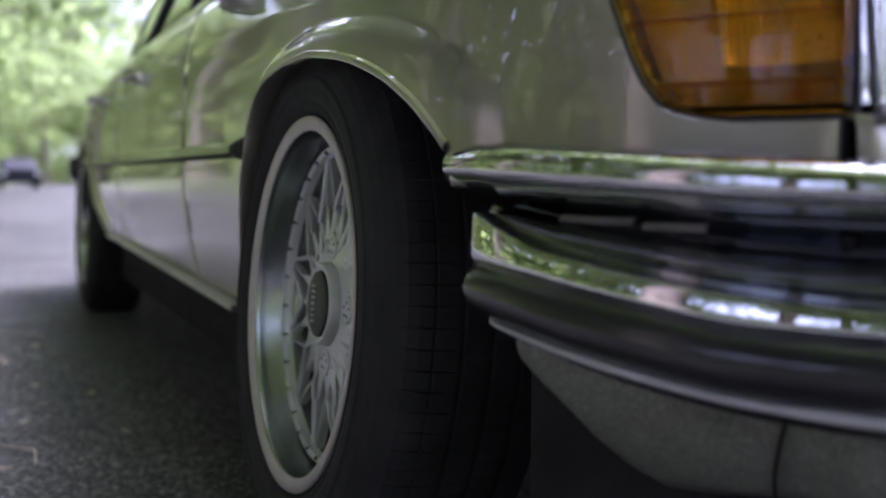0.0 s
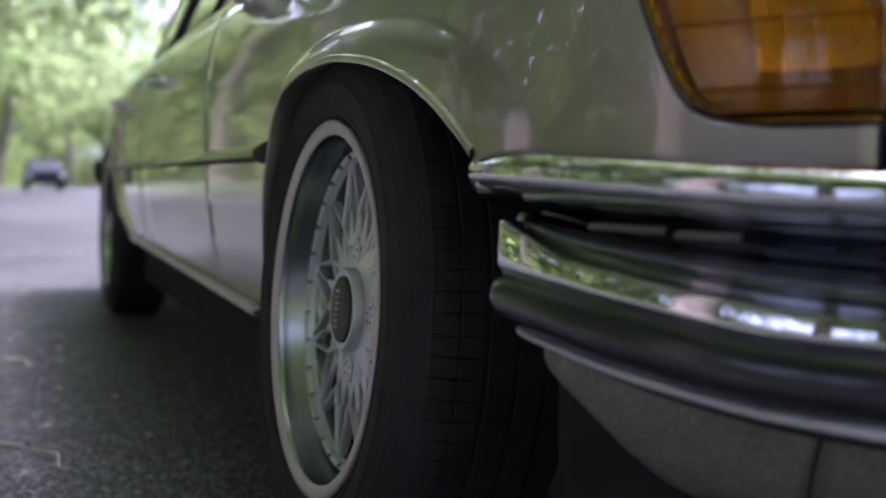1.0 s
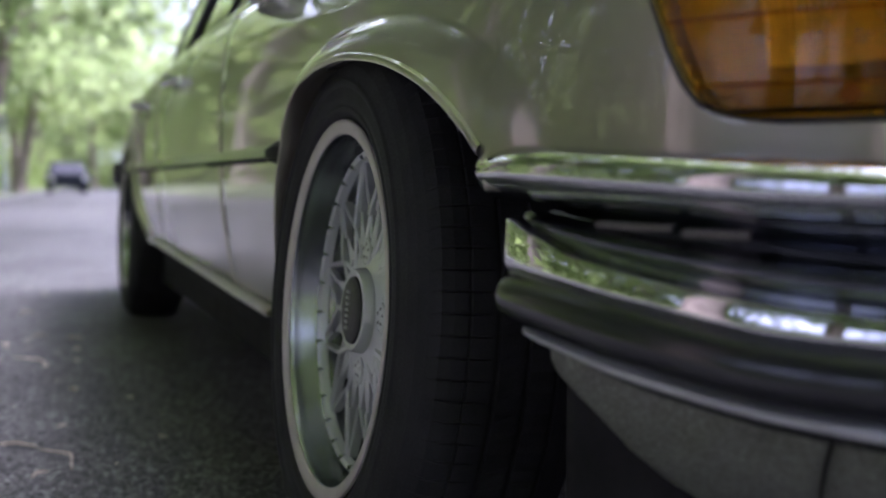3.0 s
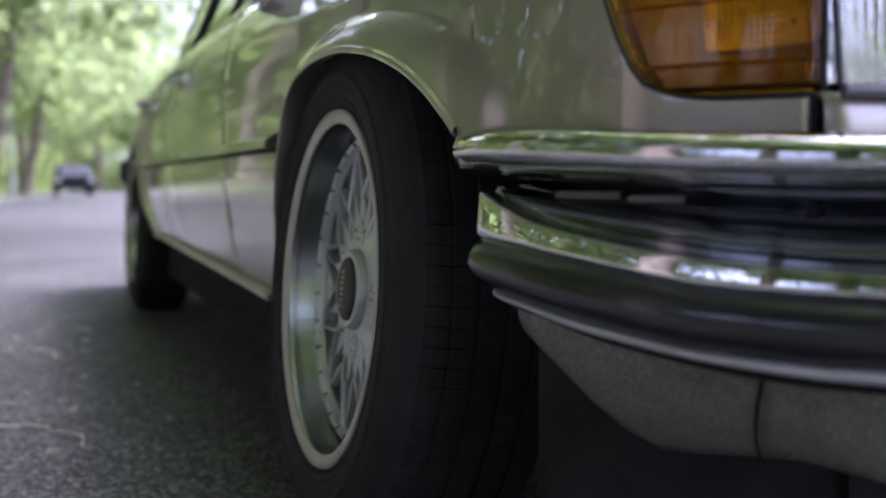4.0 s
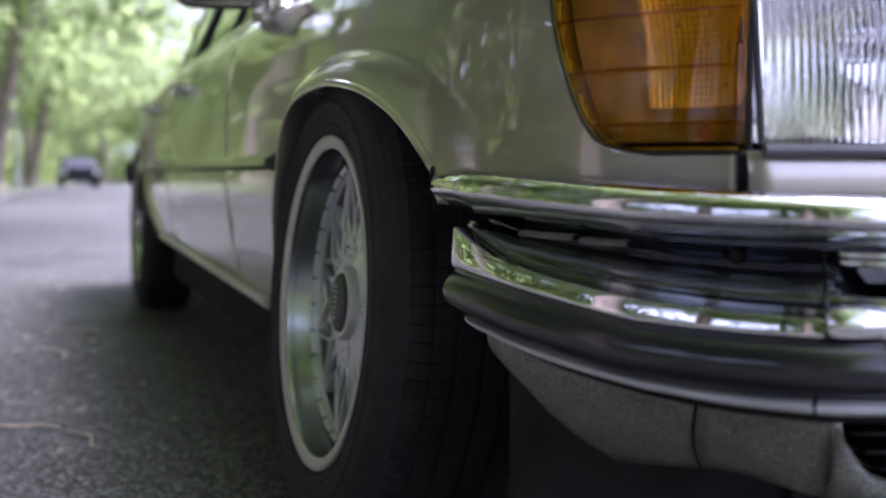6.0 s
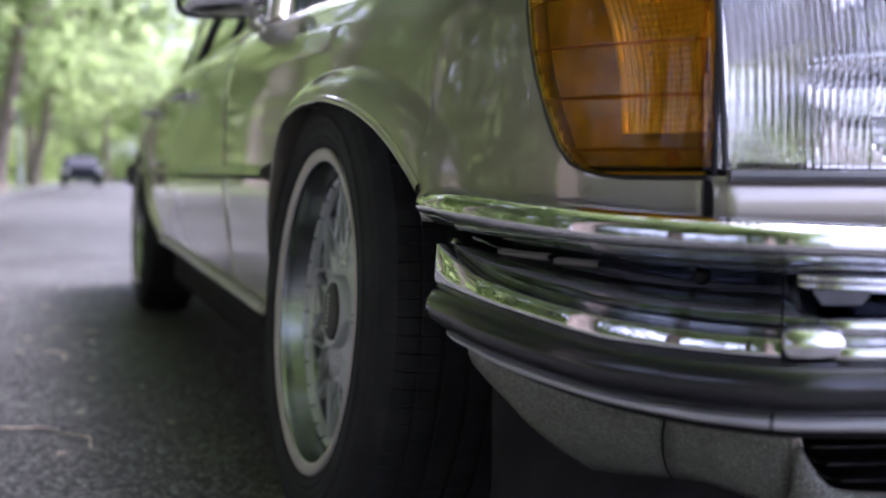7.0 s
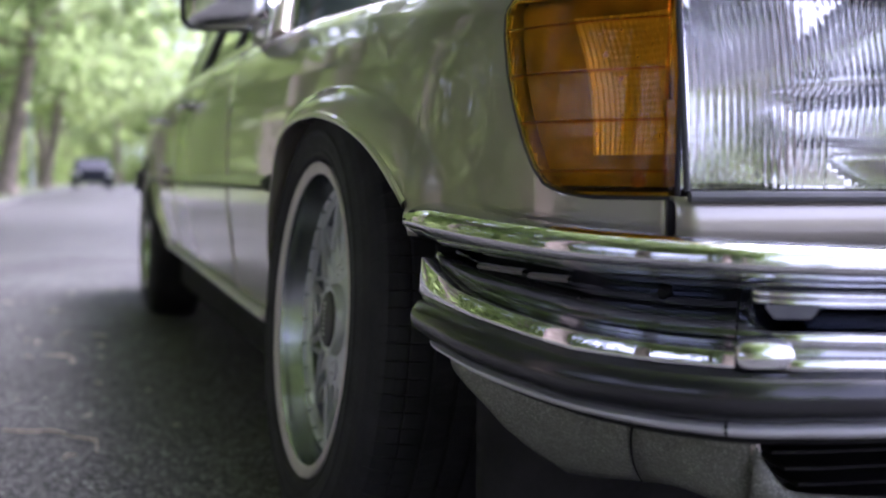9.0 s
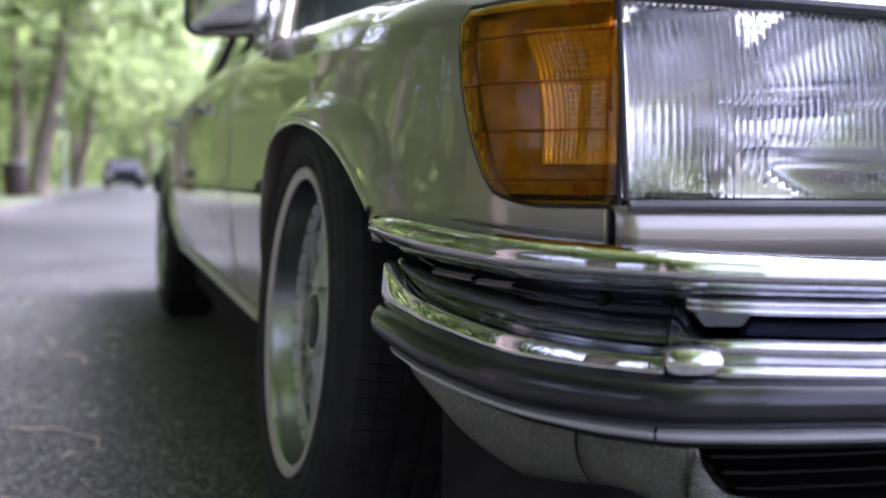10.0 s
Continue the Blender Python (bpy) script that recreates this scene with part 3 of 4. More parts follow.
def front_lower_section(s):
    c = level("rib_top", s)
    k = 0.011 * (1 - float(np.clip((s - s_collar + 0.016) / 0.022, 0, 1))) ** 2
    sec = [(-0.016, c + 0.0030)] + arc(-0.006, c - 0.0045, 0.006, 86, -22, 9) + [(-0.0055, c - 0.0078), (-0.0115, c - 0.0105), (-0.0075, c - 0.0142), (-0.003, c - 0.0153)] \
        + arc(0.001, c - 0.0215, 0.0062, 88, -30, 9) + [(0.002, c - 0.0270), (-0.02, c - 0.0275)]
    return [(o - k, z) for o, z in sec]


def collar_section(s):
    b = level("chrome_bot", s)
    k = 0.0030 * (1 - math.sqrt(max(0.0, 1 - (1 - min(1.0, max(0.0, (s - s_ins - 0.0014) / 0.008))) ** 2)))
    k += 0.0045 * (1 - math.sqrt(max(0.0, 1 - (1 - min(1.0, max(0.0, (s_collar - s) / 0.024))) ** 2)))
    return [(-0.026, b + 0.0216 - k)] + arc(-0.0090, b + 0.0070, 0.0155 - k, 104, -24, 14) + [(-0.02, b - 0.003)]


s_collar = BUMP.s[int(np.argmin(np.hypot(BUMP.p[:, 0] - 0.160, BUMP.p[:, 1] + 0.001)))]
part("lower_bumper_end", sweep(0.054, s_ins - 0.0004, lower_section, 0.006), CHROME, car, "chrome lower bumper corner", mirror=True)
part("lower_bumper", sweep(s_collar - 0.016, bumper_mid, front_lower_section, 0.006), CHROME, car, "chrome ribbed lower bumper", mirror=True)
part("bumper_collar", sweep(s_ins + 0.0006, s_collar, collar_section, 0.0022), CHROME, car, "rounded chrome collar", mirror=True)
for y0, y1, z in ((0.266, 0.188, 0.4415), (0.182, 0.134, 0.4395)):
    a, b = [BUMP.s[int(np.argmin(abs(BUMP.p[:, 1] - y)))] for y in (y0, y1)]
    part("bumper_mount_plate", sweep(a, b, lambda s: [(-0.026, z + 0.0025), (-0.0215, z + 0.0022), (-0.0195, z), (-0.0205, z - 0.0020), (-0.026, z - 0.0022)], 0.01), PLATE, car, "pale mounting plate in the bumper channel", mirror=True, smooth=False)


def rubber_section(s):
    t, b = level("chrome_bot", s) - 0.001, level("rub_bot", s)
    e = float(np.clip((s - 0.060) / 0.022, 0.05, 1)) ** 0.5
    h = t - b
    return [(-0.02, t + 0.001), (0.004 * e, t), (0.0125 * e, t - 0.12 * h), (0.0175 * e, t - 0.30 * h), (0.0190 * e, t - 0.5 * h), (0.0170 * e, t - 0.72 * h), (0.010 * e, t - 0.9 * h), (0.0, b), (-0.02, b)]


part("bumper_rubber", sweep(0.060, bumper_mid, rubber_section, 0.008), RUBBER, car, "thick black rubber bumper strip", mirror=True)


def strip_section(s):
    t, b = level("rub_bot", s) - 0.0005, level("strip_bot", s)
    h = t - b
    e = float(np.clip((s - 0.090) / 0.03, 0.1, 1)) ** 0.5
    return [(-0.02, t), (0.003 * e, t), (0.0065 * e, t - 0.3 * h), (0.0065 * e, t - 0.65 * h), (0.003 * e, b), (-0.006, b - 0.001), (-0.02, b)]


part("bumper_lower_strip", sweep(0.092, s_ins - 0.006, strip_section, 0.010), EDGING, car, "grey lower bumper strip", mirror=True)
part("bumper_lower_strip", sweep(s_ins - 0.004, bumper_mid, strip_section, 0.012), EDGING, car, "grey lower bumper strip", mirror=True)
# black band added to draw the shadow gap between strip and apron
def shadow_gap_section(s):
    b = level("strip_bot", s)
    return [(-0.006, b + 0.001), (-0.007, b - 0.004), (-0.012, b - 0.0075), (-0.028, b - 0.0075), (-0.028, b + 0.001)]


part("bumper_shadow_gap", sweep(0.105, bumper_mid, shadow_gap_section, 0.010), MATTRUBBER, car, "black band (lamp gasket, bumper shadow gap)", mirror=True)
part("bumper_backing", sweep(0.09, bumper_mid, lambda s: [(-0.046, level("blade_top", s) - 0.004), (-0.050, 0.42), (-0.030, level("strip_bot", s)), (-0.09, level("strip_bot", s)), (-0.09, 0.46)], 0.03), DARK, car, mirror=True)
def rail_section(s):
    b = level("blade_bot", s)
    k = float(np.clip((s - s_ins - 0.014) / 0.03, 0, 1)) ** 0.5
    sec = [(-0.040, -0.002), (-0.024, -0.0025)] + arc(-0.0205, -0.0065, 0.0036, 80, -35, 6) + arc(-0.0200, -0.0118, 0.0030, 60, -50, 6) + [(-0.024, -0.0155), (-0.040, -0.0155)]
    return [(o - 0.016 * (1 - k), b + z) for o, z in sec]


part("bumper_rail", sweep(s_ins + 0.014, bumper_mid, rail_section, 0.008), CHROME, car, "chrome rail under the bumper blade", mirror=True)
# bolt bracket in the channel
for x in (0.162,):
    s = BUMP.s[int(np.argmin(np.hypot(BUMP.p[:, 0] - x, BUMP.p[:, 1] + 0.006)))]
    p, d = BUMP.at(s), -BUMP.inward(s)
    t = np.array([-d[1], d[0]])
    d = -d if d[1] > 0 else d
    pts = []
    for o in (-0.030, -0.014):
        for w, z in ((0.019, 0.4305), (0.019, 0.4280), (0.013, 0.4205), (-0.013, 0.4205), (-0.019, 0.4280), (-0.019, 0.4305)):
            pts.append((*(p + d * o + t * w), z))
    f = [tuple(range(6)), tuple(range(6, 12))] + [(i, (i + 1) % 6, 6 + (i + 1) % 6, 6 + i) for i in range(6)]
    part("bumper_bracket", (pts, f), SHADED_CHROME, car, "bumper bracket, shade in its colour", smooth=False, mirror=True)

# black stub that stands in for a dark hole in the channel
s = BUMP.s[int(np.argmin(np.hypot(BUMP.p[:, 0] - 0.078, BUMP.p[:, 1] - 0.062)))]
p, d = BUMP.at(s), -BUMP.inward(s)
d = d if d @ np.array([-1, -0.6]) > 0 else -d
c = p - d * 0.038
part("bumper_hole_dot", tube([(*(c - d * 0.02), 0.4335), (*c, 0.4335), (*(c + d * 0.004), 0.4335)], [0.0045, 0.0045, 0.0035], 10), MATTRUBBER, car, mirror=True)

# ---- front apron below the bumper ----
APRON = Plan([(0.006, 0.40), (0.016, 0.345), (0.032, 0.29), (0.055, 0.232), (0.085, 0.180), (0.110, 0.142), (0.140, 0.106), (0.180, 0.076), (0.26, 0.056), (0.45, 0.04), (0.93, 0.03)])


def apron_low(s):
    x, y = APRON.at(s)
    return float(np.interp(x, [0.012, 0.026, 0.038, 0.05, 0.07, 0.092, 0.13, 0.18, 0.23, 0.93], [0.347, 0.291, 0.259, 0.251, 0.253, 0.257, 0.261, 0.260, 0.256, 0.252]))


def apron_point(s, w, top=0.372):
    p, d = APRON.at(s), APRON.inward(s)
    d = d if d @ np.array([1, 0.6]) > 0 else -d
    a = apron_low(s)
    b = max(top, a + 0.004)
    fold = float(np.interp(p[0], [0.11, 0.175], [0.075, 0.022]))
    return (*(p + d * (fold * max(0.0, 1 - w * 1.25) ** 2 - 0.004 * math.sin(w * math.pi))), a + (b - a) * w)


def apron(s0, s1, top=0.372, step=0.012, n=16, lean=lambda s: 0.0):
    """A stretch of the apron; lean shifts its lower edge along the outline."""
    return grid([[apron_point(s - lean(s) * 0.038 * max(0.0, 1 - w * 1.1) ** 1.5, w, top) for w in rows(n)] for s in spread(s0, s1, step)])


def ap_s(x):
    return float(np.interp(x, APRON.p[:, 0], APRON.s))


S_SEAM, S_OPEN = ap_s(0.1165), ap_s(0.182)
part("apron_corner", apron(0.085, S_SEAM - 0.0004, lean=lambda s: (s - 0.085) / (S_SEAM - 0.085)), STONEGUARD, car, "stone-chipped textured front apron", thick=0.003, mirror=True)
part("front_apron", apron(S_SEAM + 0.0004, S_OPEN, lean=lambda s: (S_OPEN - s) / (S_OPEN - S_SEAM)), STONEGUARD, car, "stone-chipped textured front apron", thick=0.003, mirror=True)
part("apron_seam", tube([(q[0] - 0.0012, q[1] - 0.0012, q[2]) for q in [apron_point(S_SEAM - 0.038 * max(0.0, 1 - w * 1.1) ** 1.5, w) for w in rows(14)]], 0.0012, 6), DARK, car, mirror=True)
# black sheet added where deep shade hides the road behind the apron
P = [[(x, y, z) for z in (0.120, 0.20, 0.30, 0.37)] for x, y in smooth_curve([(0.088, 0.425), (0.12, 0.385), (0.20, 0.355), (0.36, 0.340)], 4)]
part("apron_shade_panel", grid(P), DARK, car, "black panel added for the shade behind the apron", thick=0.003, mirror=True)
part("undertray", block((0.34, 0.33, 0.150), (1.52, 1.34, 0.245)), DARK, car, smooth=False)
LIP = [(s, float(np.interp(APRON.at(s)[0], [0.180, 0.190, 0.202, 0.235, 0.40, 0.93], [0.318, 0.296, 0.281, 0.272, 0.265, 0.261]))) for s in spread(ap_s(0.180), APRON.len, 0.008)]
part("apron_lip", grid([[apron_point(s, w, top) for w in rows(8)] for s, top in LIP]), STONEGUARD, car, "painted apron lip", thick=0.006, mirror=True)
for z in (0.270, 0.283, 0.296, 0.309, 0.322, 0.335):
    P = []
    for s in spread(ap_s(0.200 + max(0.0, 0.31 - z) * 0.8), APRON.len, 0.03):
        p = APRON.at(s)
        P.append([(p[0], p[1] + 0.018, z), (p[0], p[1] + 0.012, z - 0.001), (p[0], p[1] + 0.014, z - 0.003), (p[0], p[1] + 0.05, z + 0.002)])
    part("intake_slat", grid(P), BLACK, car, "black intake slat", thick=0.002, mirror=True)
part("intake_back", block((0.20, 0.14, 0.27), (1.66, 0.16, 0.40)), DARK, car, smooth=False)
part("intake_mesh_rim", tube([tuple(q) for q in smooth_curve([(0.178, 0.077, 0.345), (0.182, 0.077, 0.315), (0.188, 0.077, 0.296), (0.202, 0.074, 0.280), (0.235, 0.066, 0.271), (0.40, 0.046, 0.264), (0.93, 0.036, 0.260)], 6)], 0.0048, 10), PAINT, car, "rounded painted intake edge", mirror=True)

# ---- indicator ----
P = []
zs = np.concatenate([[0.5045, 0.506], np.linspace(0.509, 0.668, 190), [0.671, 0.674]])
for z in zs:
    L, R = lamp_left(z), LAMP_R
    row = []
    for i, w in enumerate(rows(61)):
        s = L + (R - L) * w
        e = min(w, 1 - w) * abs(L - R)
        ev = min(z - 0.5045, 0.674 - z)
        lift = 0.007 * min(1.0, max(0.0, min(e, ev) / 0.006)) ** 0.5
        lift -= 0.0016 * ((z - 0.5237) / 0.0395 % 1.0) * min(1.0, max(0.0, min(e, ev) / 0.006))
        row.append(flank(s, z, proud=lift))
    P.append(row)
indicator = part("indicator_lens", grid(P), AMBER, car, "amber wrap-round indicator lens", thick=0.003, mirror=True)
indicator.visible_shadow = False
P, Q, FW, SH = [], [], [], []
zs = np.linspace(0.512, 0.668, 120)
for n, z in enumerate(zs):
    L, R = lamp_left(z), LAMP_R
    row, back, foot, shroud = [], [], [], []
    for i, w in enumerate(rows(181)):
        s = L + (R - L) * w
        bowl = max(0.0, 1 - ((w - 0.62) / (0.58 if w < 0.62 else 0.38)) ** 2) * max(0.0, 1 - ((z - 0.588) / 0.085) ** 2)
        if 0.04 < w < 0.98 and z > 0.518 and i % 3 == 0:
            shroud.append(flank(s, z, proud=-(0.0085 + 0.046 * bowl)))
        if 0.34 < w < 0.965 and 0.536 < z < 0.652:
            rib = 0.0015 * (0.5 + 0.5 * math.cos(i * math.tau / 6)) * (0.36 < w < 0.95) * min(1.0, max(0.0, (z - 0.532) / 0.01))
            rib += 0.0009 * (0.5 + 0.5 * math.cos(n * math.tau / 4)) * (0.5 < w < 0.95)
            row.append(flank(s, z, proud=-(0.006 + 0.046 * bowl) + rib))
        if 0.04 < w < 0.985 and z < 0.526:
            foot.append(flank(s, z, proud=-(0.010 + 0.5 * max(0.0, z - 0.512))))
        if i % 6 == 0:
            back.append(flank(s, z, proud=-(0.028 + 0.060 * math.sin(w * math.pi)) if 0 < w < 1 else -0.003))
    if row:
        P.append(row)
    Q.append(back)
    if shroud:
        SH.append(shroud)
    if foot:
        FW.append(foot)
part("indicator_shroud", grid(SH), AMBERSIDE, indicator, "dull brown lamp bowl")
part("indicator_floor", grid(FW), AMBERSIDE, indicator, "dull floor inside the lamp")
part("indicator_reflector", grid(P), AMBERBACK, indicator, "ribbed dull silver lamp reflector")
part("indicator_housing", grid(Q), HOUSING, indicator, "dark lamp housing")
RIDGES = (0.5237, 0.5632, 0.6027, 0.6422)
for z in RIDGES:
    part("lens_ridge", tube([flank(lamp_left(z) + (LAMP_R - lamp_left(z)) * w, z, 0.0062) for w in np.linspace(0.03, 0.96, 28)], 0.0009, 8), AMBER, indicator, "amber lens ridge")
for z in (0.5165, 0.6655):
    s = LAMP_R + (lamp_left(z) - LAMP_R) * 0.24
    part("lens_screw", tube([flank(s, z, 0.003), flank(s, z, 0.0066), flank(s, z, 0.0072)], [0.0058, 0.0058, 0.0045], 16), AMBER, indicator, "recessed lens screw")
part("lens_border", tube([flank(LAMP_R + 0.007, z, 0.0066) for z in np.linspace(0.512, 0.668, 20)], 0.0012, 6), AMBER, indicator, "amber lens border")

# black gasket
P = []
loop = [(lamp_left(z) + 0.002, z) for z in np.linspace(0.506, 0.672, 40)] + [(s, 0.675) for s in np.linspace(lamp_left(0.672), LAMP_R, 12)] \
    + [(LAMP_R - 0.002, z) for z in np.linspace(0.674, 0.504, 30)] + [(s, 0.5035) for s in np.linspace(LAMP_R, lamp_left(0.504), 16)]
part("indicator_gasket", tube([flank(s, z, 0.002) for s, z in loop] + [flank(*loop[0], 0.002)], 0.0023, 6, False), BLACK, indicator, "black band (lamp gasket, bumper shadow gap)")

# ---- headlamp ----
HX0, HX1, HZ0, HZ1 = 0.1315, 0.452, 0.5085, 0.664


def front_y(x):
    return float(np.interp(x, [0.12, 0.155, 0.22, 0.35, 0.6, 0.93], [0.102, 0.096, 0.089, 0.082, 0.075, 0.07]))


def lamp_top(x):
    return float(np.interp(x, [0.13, 0.25, 0.45], [0.663, 0.6605, 0.655]))


cols = np.linspace(HX0, HX1, 1100)
P, Q = [], []
for z in np.linspace(0, 1, 22):
    row, back = [], []
    for x in cols:
        zz = HZ0 + (lamp_top(x) - HZ0) * z
        if x < 0.245:
            flute = 0.0017 * abs(math.sin(math.pi * (x - HX0) / 0.0062))
        else:
            flute = 0.0011 * abs(math.sin(math.pi * (x - HX0) / 0.0062)) * (1 if zz > 0.552 else 0.25)
        base = front_y(x) - 0.002 - 0.006 * math.sin(math.pi * z) + 0.018 * (z - 0.2)
        row.append((x, base - flute, zz))
        back.append((x, base + 0.0035, zz))
    P.append(row)
    Q.append(back)
n, m = len(P), len(cols)
vo, fo = grid(P)
vi, fi = grid(Q)
edge = [j for j in range(m)] + [i * m + m - 1 for i in range(1, n)] + [(n - 1) * m + j for j in range(m - 2, -1, -1)] + [i * m for i in range(n - 2, 0, -1)]
k = n * m
walls = [(edge[i], edge[(i + 1) % len(edge)], k + edge[(i + 1) % len(edge)], k + edge[i]) for i in range(len(edge))]
lamp_glass = part("headlamp_glass", ([*map(tuple, vo), *map(tuple, vi)], fo + [tuple(q + k for q in f) for f in fi] + walls), GLASS, car, "fluted clear headlamp glass", mirror=True)
lamp_glass.visible_shadow = False
# reflector bowl: two bowls side by side with a flat shelf above and below
P = []
for z in np.linspace(HZ0 + 0.002, HZ1 - 0.003, 60):
    row = []
    for x in np.linspace(HX0 + 0.001, HX1 - 0.001, 160):
        edge = min(1.0, min(x - HX0, HX1 - x, z - HZ0, HZ1 - z) / 0.004)
        if x < 0.243:
            ux, uz = (x - 0.186) / 0.060, (z - 0.586) / 0.080
            deep = 0.012 + 0.060 * max(0.0, 1 - 0.9 * ux * ux - 0.8 * uz * uz) ** 0.75
        else:
            ux, uz = (x - 0.345) / 0.105, (z - 0.590) / 0.075
            deep = 0.012 + 0.095 * max(0.0, 1 - 0.9 * ux * ux - 0.75 * uz * uz) ** 0.8
            k = min(1.0, max(0.0, (z - 0.532) / 0.026))
            deep = 0.012 + (deep - 0.012) * (0.62 + 0.38 * k * k * (3 - 2 * k))
        row.append((x, front_y(x) + 0.006 + deep * edge, z))
    P.append(row)
part("headlamp_reflector", grid(P), REFLECT, car, "silver headlamp reflector bowl", mirror=True)
part("bulb_shade", tube([(0.326, 0.108, 0.588), (0.326, 0.122, 0.588), (0.326, 0.16, 0.588)], [0.009, 0.011, 0.008], 16), BLACK, car, "dark bulb shade", mirror=True)
part("bulb_holder_arm", block((0.245, 0.120, 0.5895), (0.43, 0.124, 0.5920)), EDGING, car, mirror=True, smooth=False)
fr = lambda x, z, o=0.0: (x, front_y(x) - 0.002 - o + 0.018 * ((z - HZ0) / 0.155 - 0.2), z)
part("headlamp_surround", tube([fr(x, HZ0 - 0.004, 0.001) for x in np.linspace(HX0, HX1, 12)], 0.0045, 8), LAMPSEAL, car, "grey headlamp surround", mirror=True)
part("headlamp_top_seal", tube([fr(x, lamp_top(x) + 0.006, 0.002) for x in np.linspace(HX0 - 0.002, HX1 + 0.3, 16)], 0.0062, 8), BLACK, car, "black rubber lamp seal", mirror=True)
part("lamp_divider", tube([fr(HX0 - 0.003, z, 0.003) for z in np.linspace(HZ0, 0.664, 8)], 0.0028, 8), BLACK, car, mirror=True)
# painted filler panel below the headlamp
P = []
for x in spread(0.1238, 0.93, 0.02):
    y = front_y(max(x, 0.125)) + 0.002
    P.append([(x, y + 0.006, 0.5035), (x, y, 0.5025), (x, y - 0.003, 0.498), (x, y - 0.004, 0.486), (x, y - 0.004, 0.470), (x, y, 0.450), (x, y + 0.02, 0.44)])
part("lamp_filler_panel", grid(P), PAINT, car, "pale painted panel below the headlamp", thick=0.003, mirror=True)
part("panel_gap_backing", block((0.119, 0.122, 0.44), (0.137, 0.128, 0.508)), DARK, car, smooth=False, mirror=True)
# radiator grille beside the lamp, closing the front
part("grille_surround", block((0.462, 0.060, 0.505), (1.398, 0.080, 0.67)), DARK, car, smooth=False)
for k in range(12):
    x = 0.50 + k * 0.078
    part("grille_bar", block((x, 0.052, 0.51), (x + 0.006, 0.064, 0.665)), CHROME, car, smooth=False)

# ---- wheels ----
def wheel_frame(x, y, z, camber, steer):
    c, s = math.cos(radians(camber)), math.sin(radians(camber))
    cs, ss = math.cos(radians(steer)), math.sin(radians(steer))
    h = Vector((-ss, cs, 0))
    v = Vector((s * cs, s * ss, c))
    return Vector((x, y, z)), h, v, v.cross(h)


def revolve(frame_, profile, seg, wob=None):
    c, h, v, o = frame_
    P = []
    for i in range(seg):
        a = math.tau * i / seg
        if wob is not None:
            a = math.tau * (i // 4 + (0.0, 0.42, 0.50, 0.58)[i % 4]) * 4 / seg
        d = h * math.cos(a) + v * math.sin(a)
        P.append([tuple(c + d * (r if wob is None else wob(i, j, r)) + o * q) for j, (r, q) in enumerate(profile)])
    return grid(P, closed_u=True)


def polar(frame_, r, a, q):
    c, h, v, o = frame_
    return c + (h * math.cos(a) + v * math.sin(a)) * r + o * q


def bar(frame_, r0, a0, r1, a1, w0, w1, q0, q1, deep0, deep1):
    A, B = polar(frame_, r0, a0, 0), polar(frame_, r1, a1, 0)
    o = frame_[3]
    d = (B - A).normalized()
    t = d.cross(o)
    v = []
    for p, w, q, dp in ((A, w0, q0, deep0), (B, w1, q1, deep1)):
        v += [tuple(p + t * (w * 0.5) + o * (q - dp)), tuple(p + t * (w * 0.5) + o * (q - 0.002)), tuple(p + t * (w * 0.22) + o * q),
              tuple(p - t * (w * 0.22) + o * q), tuple(p - t * (w * 0.5) + o * (q - 0.002)), tuple(p - t * (w * 0.5) + o * (q - dp))]
    f = [(i, (i + 1) % 6, 6 + (i + 1) % 6, 6 + i) for i in range(6)]
    return v, f + [tuple(range(6)), tuple(range(6, 12))]


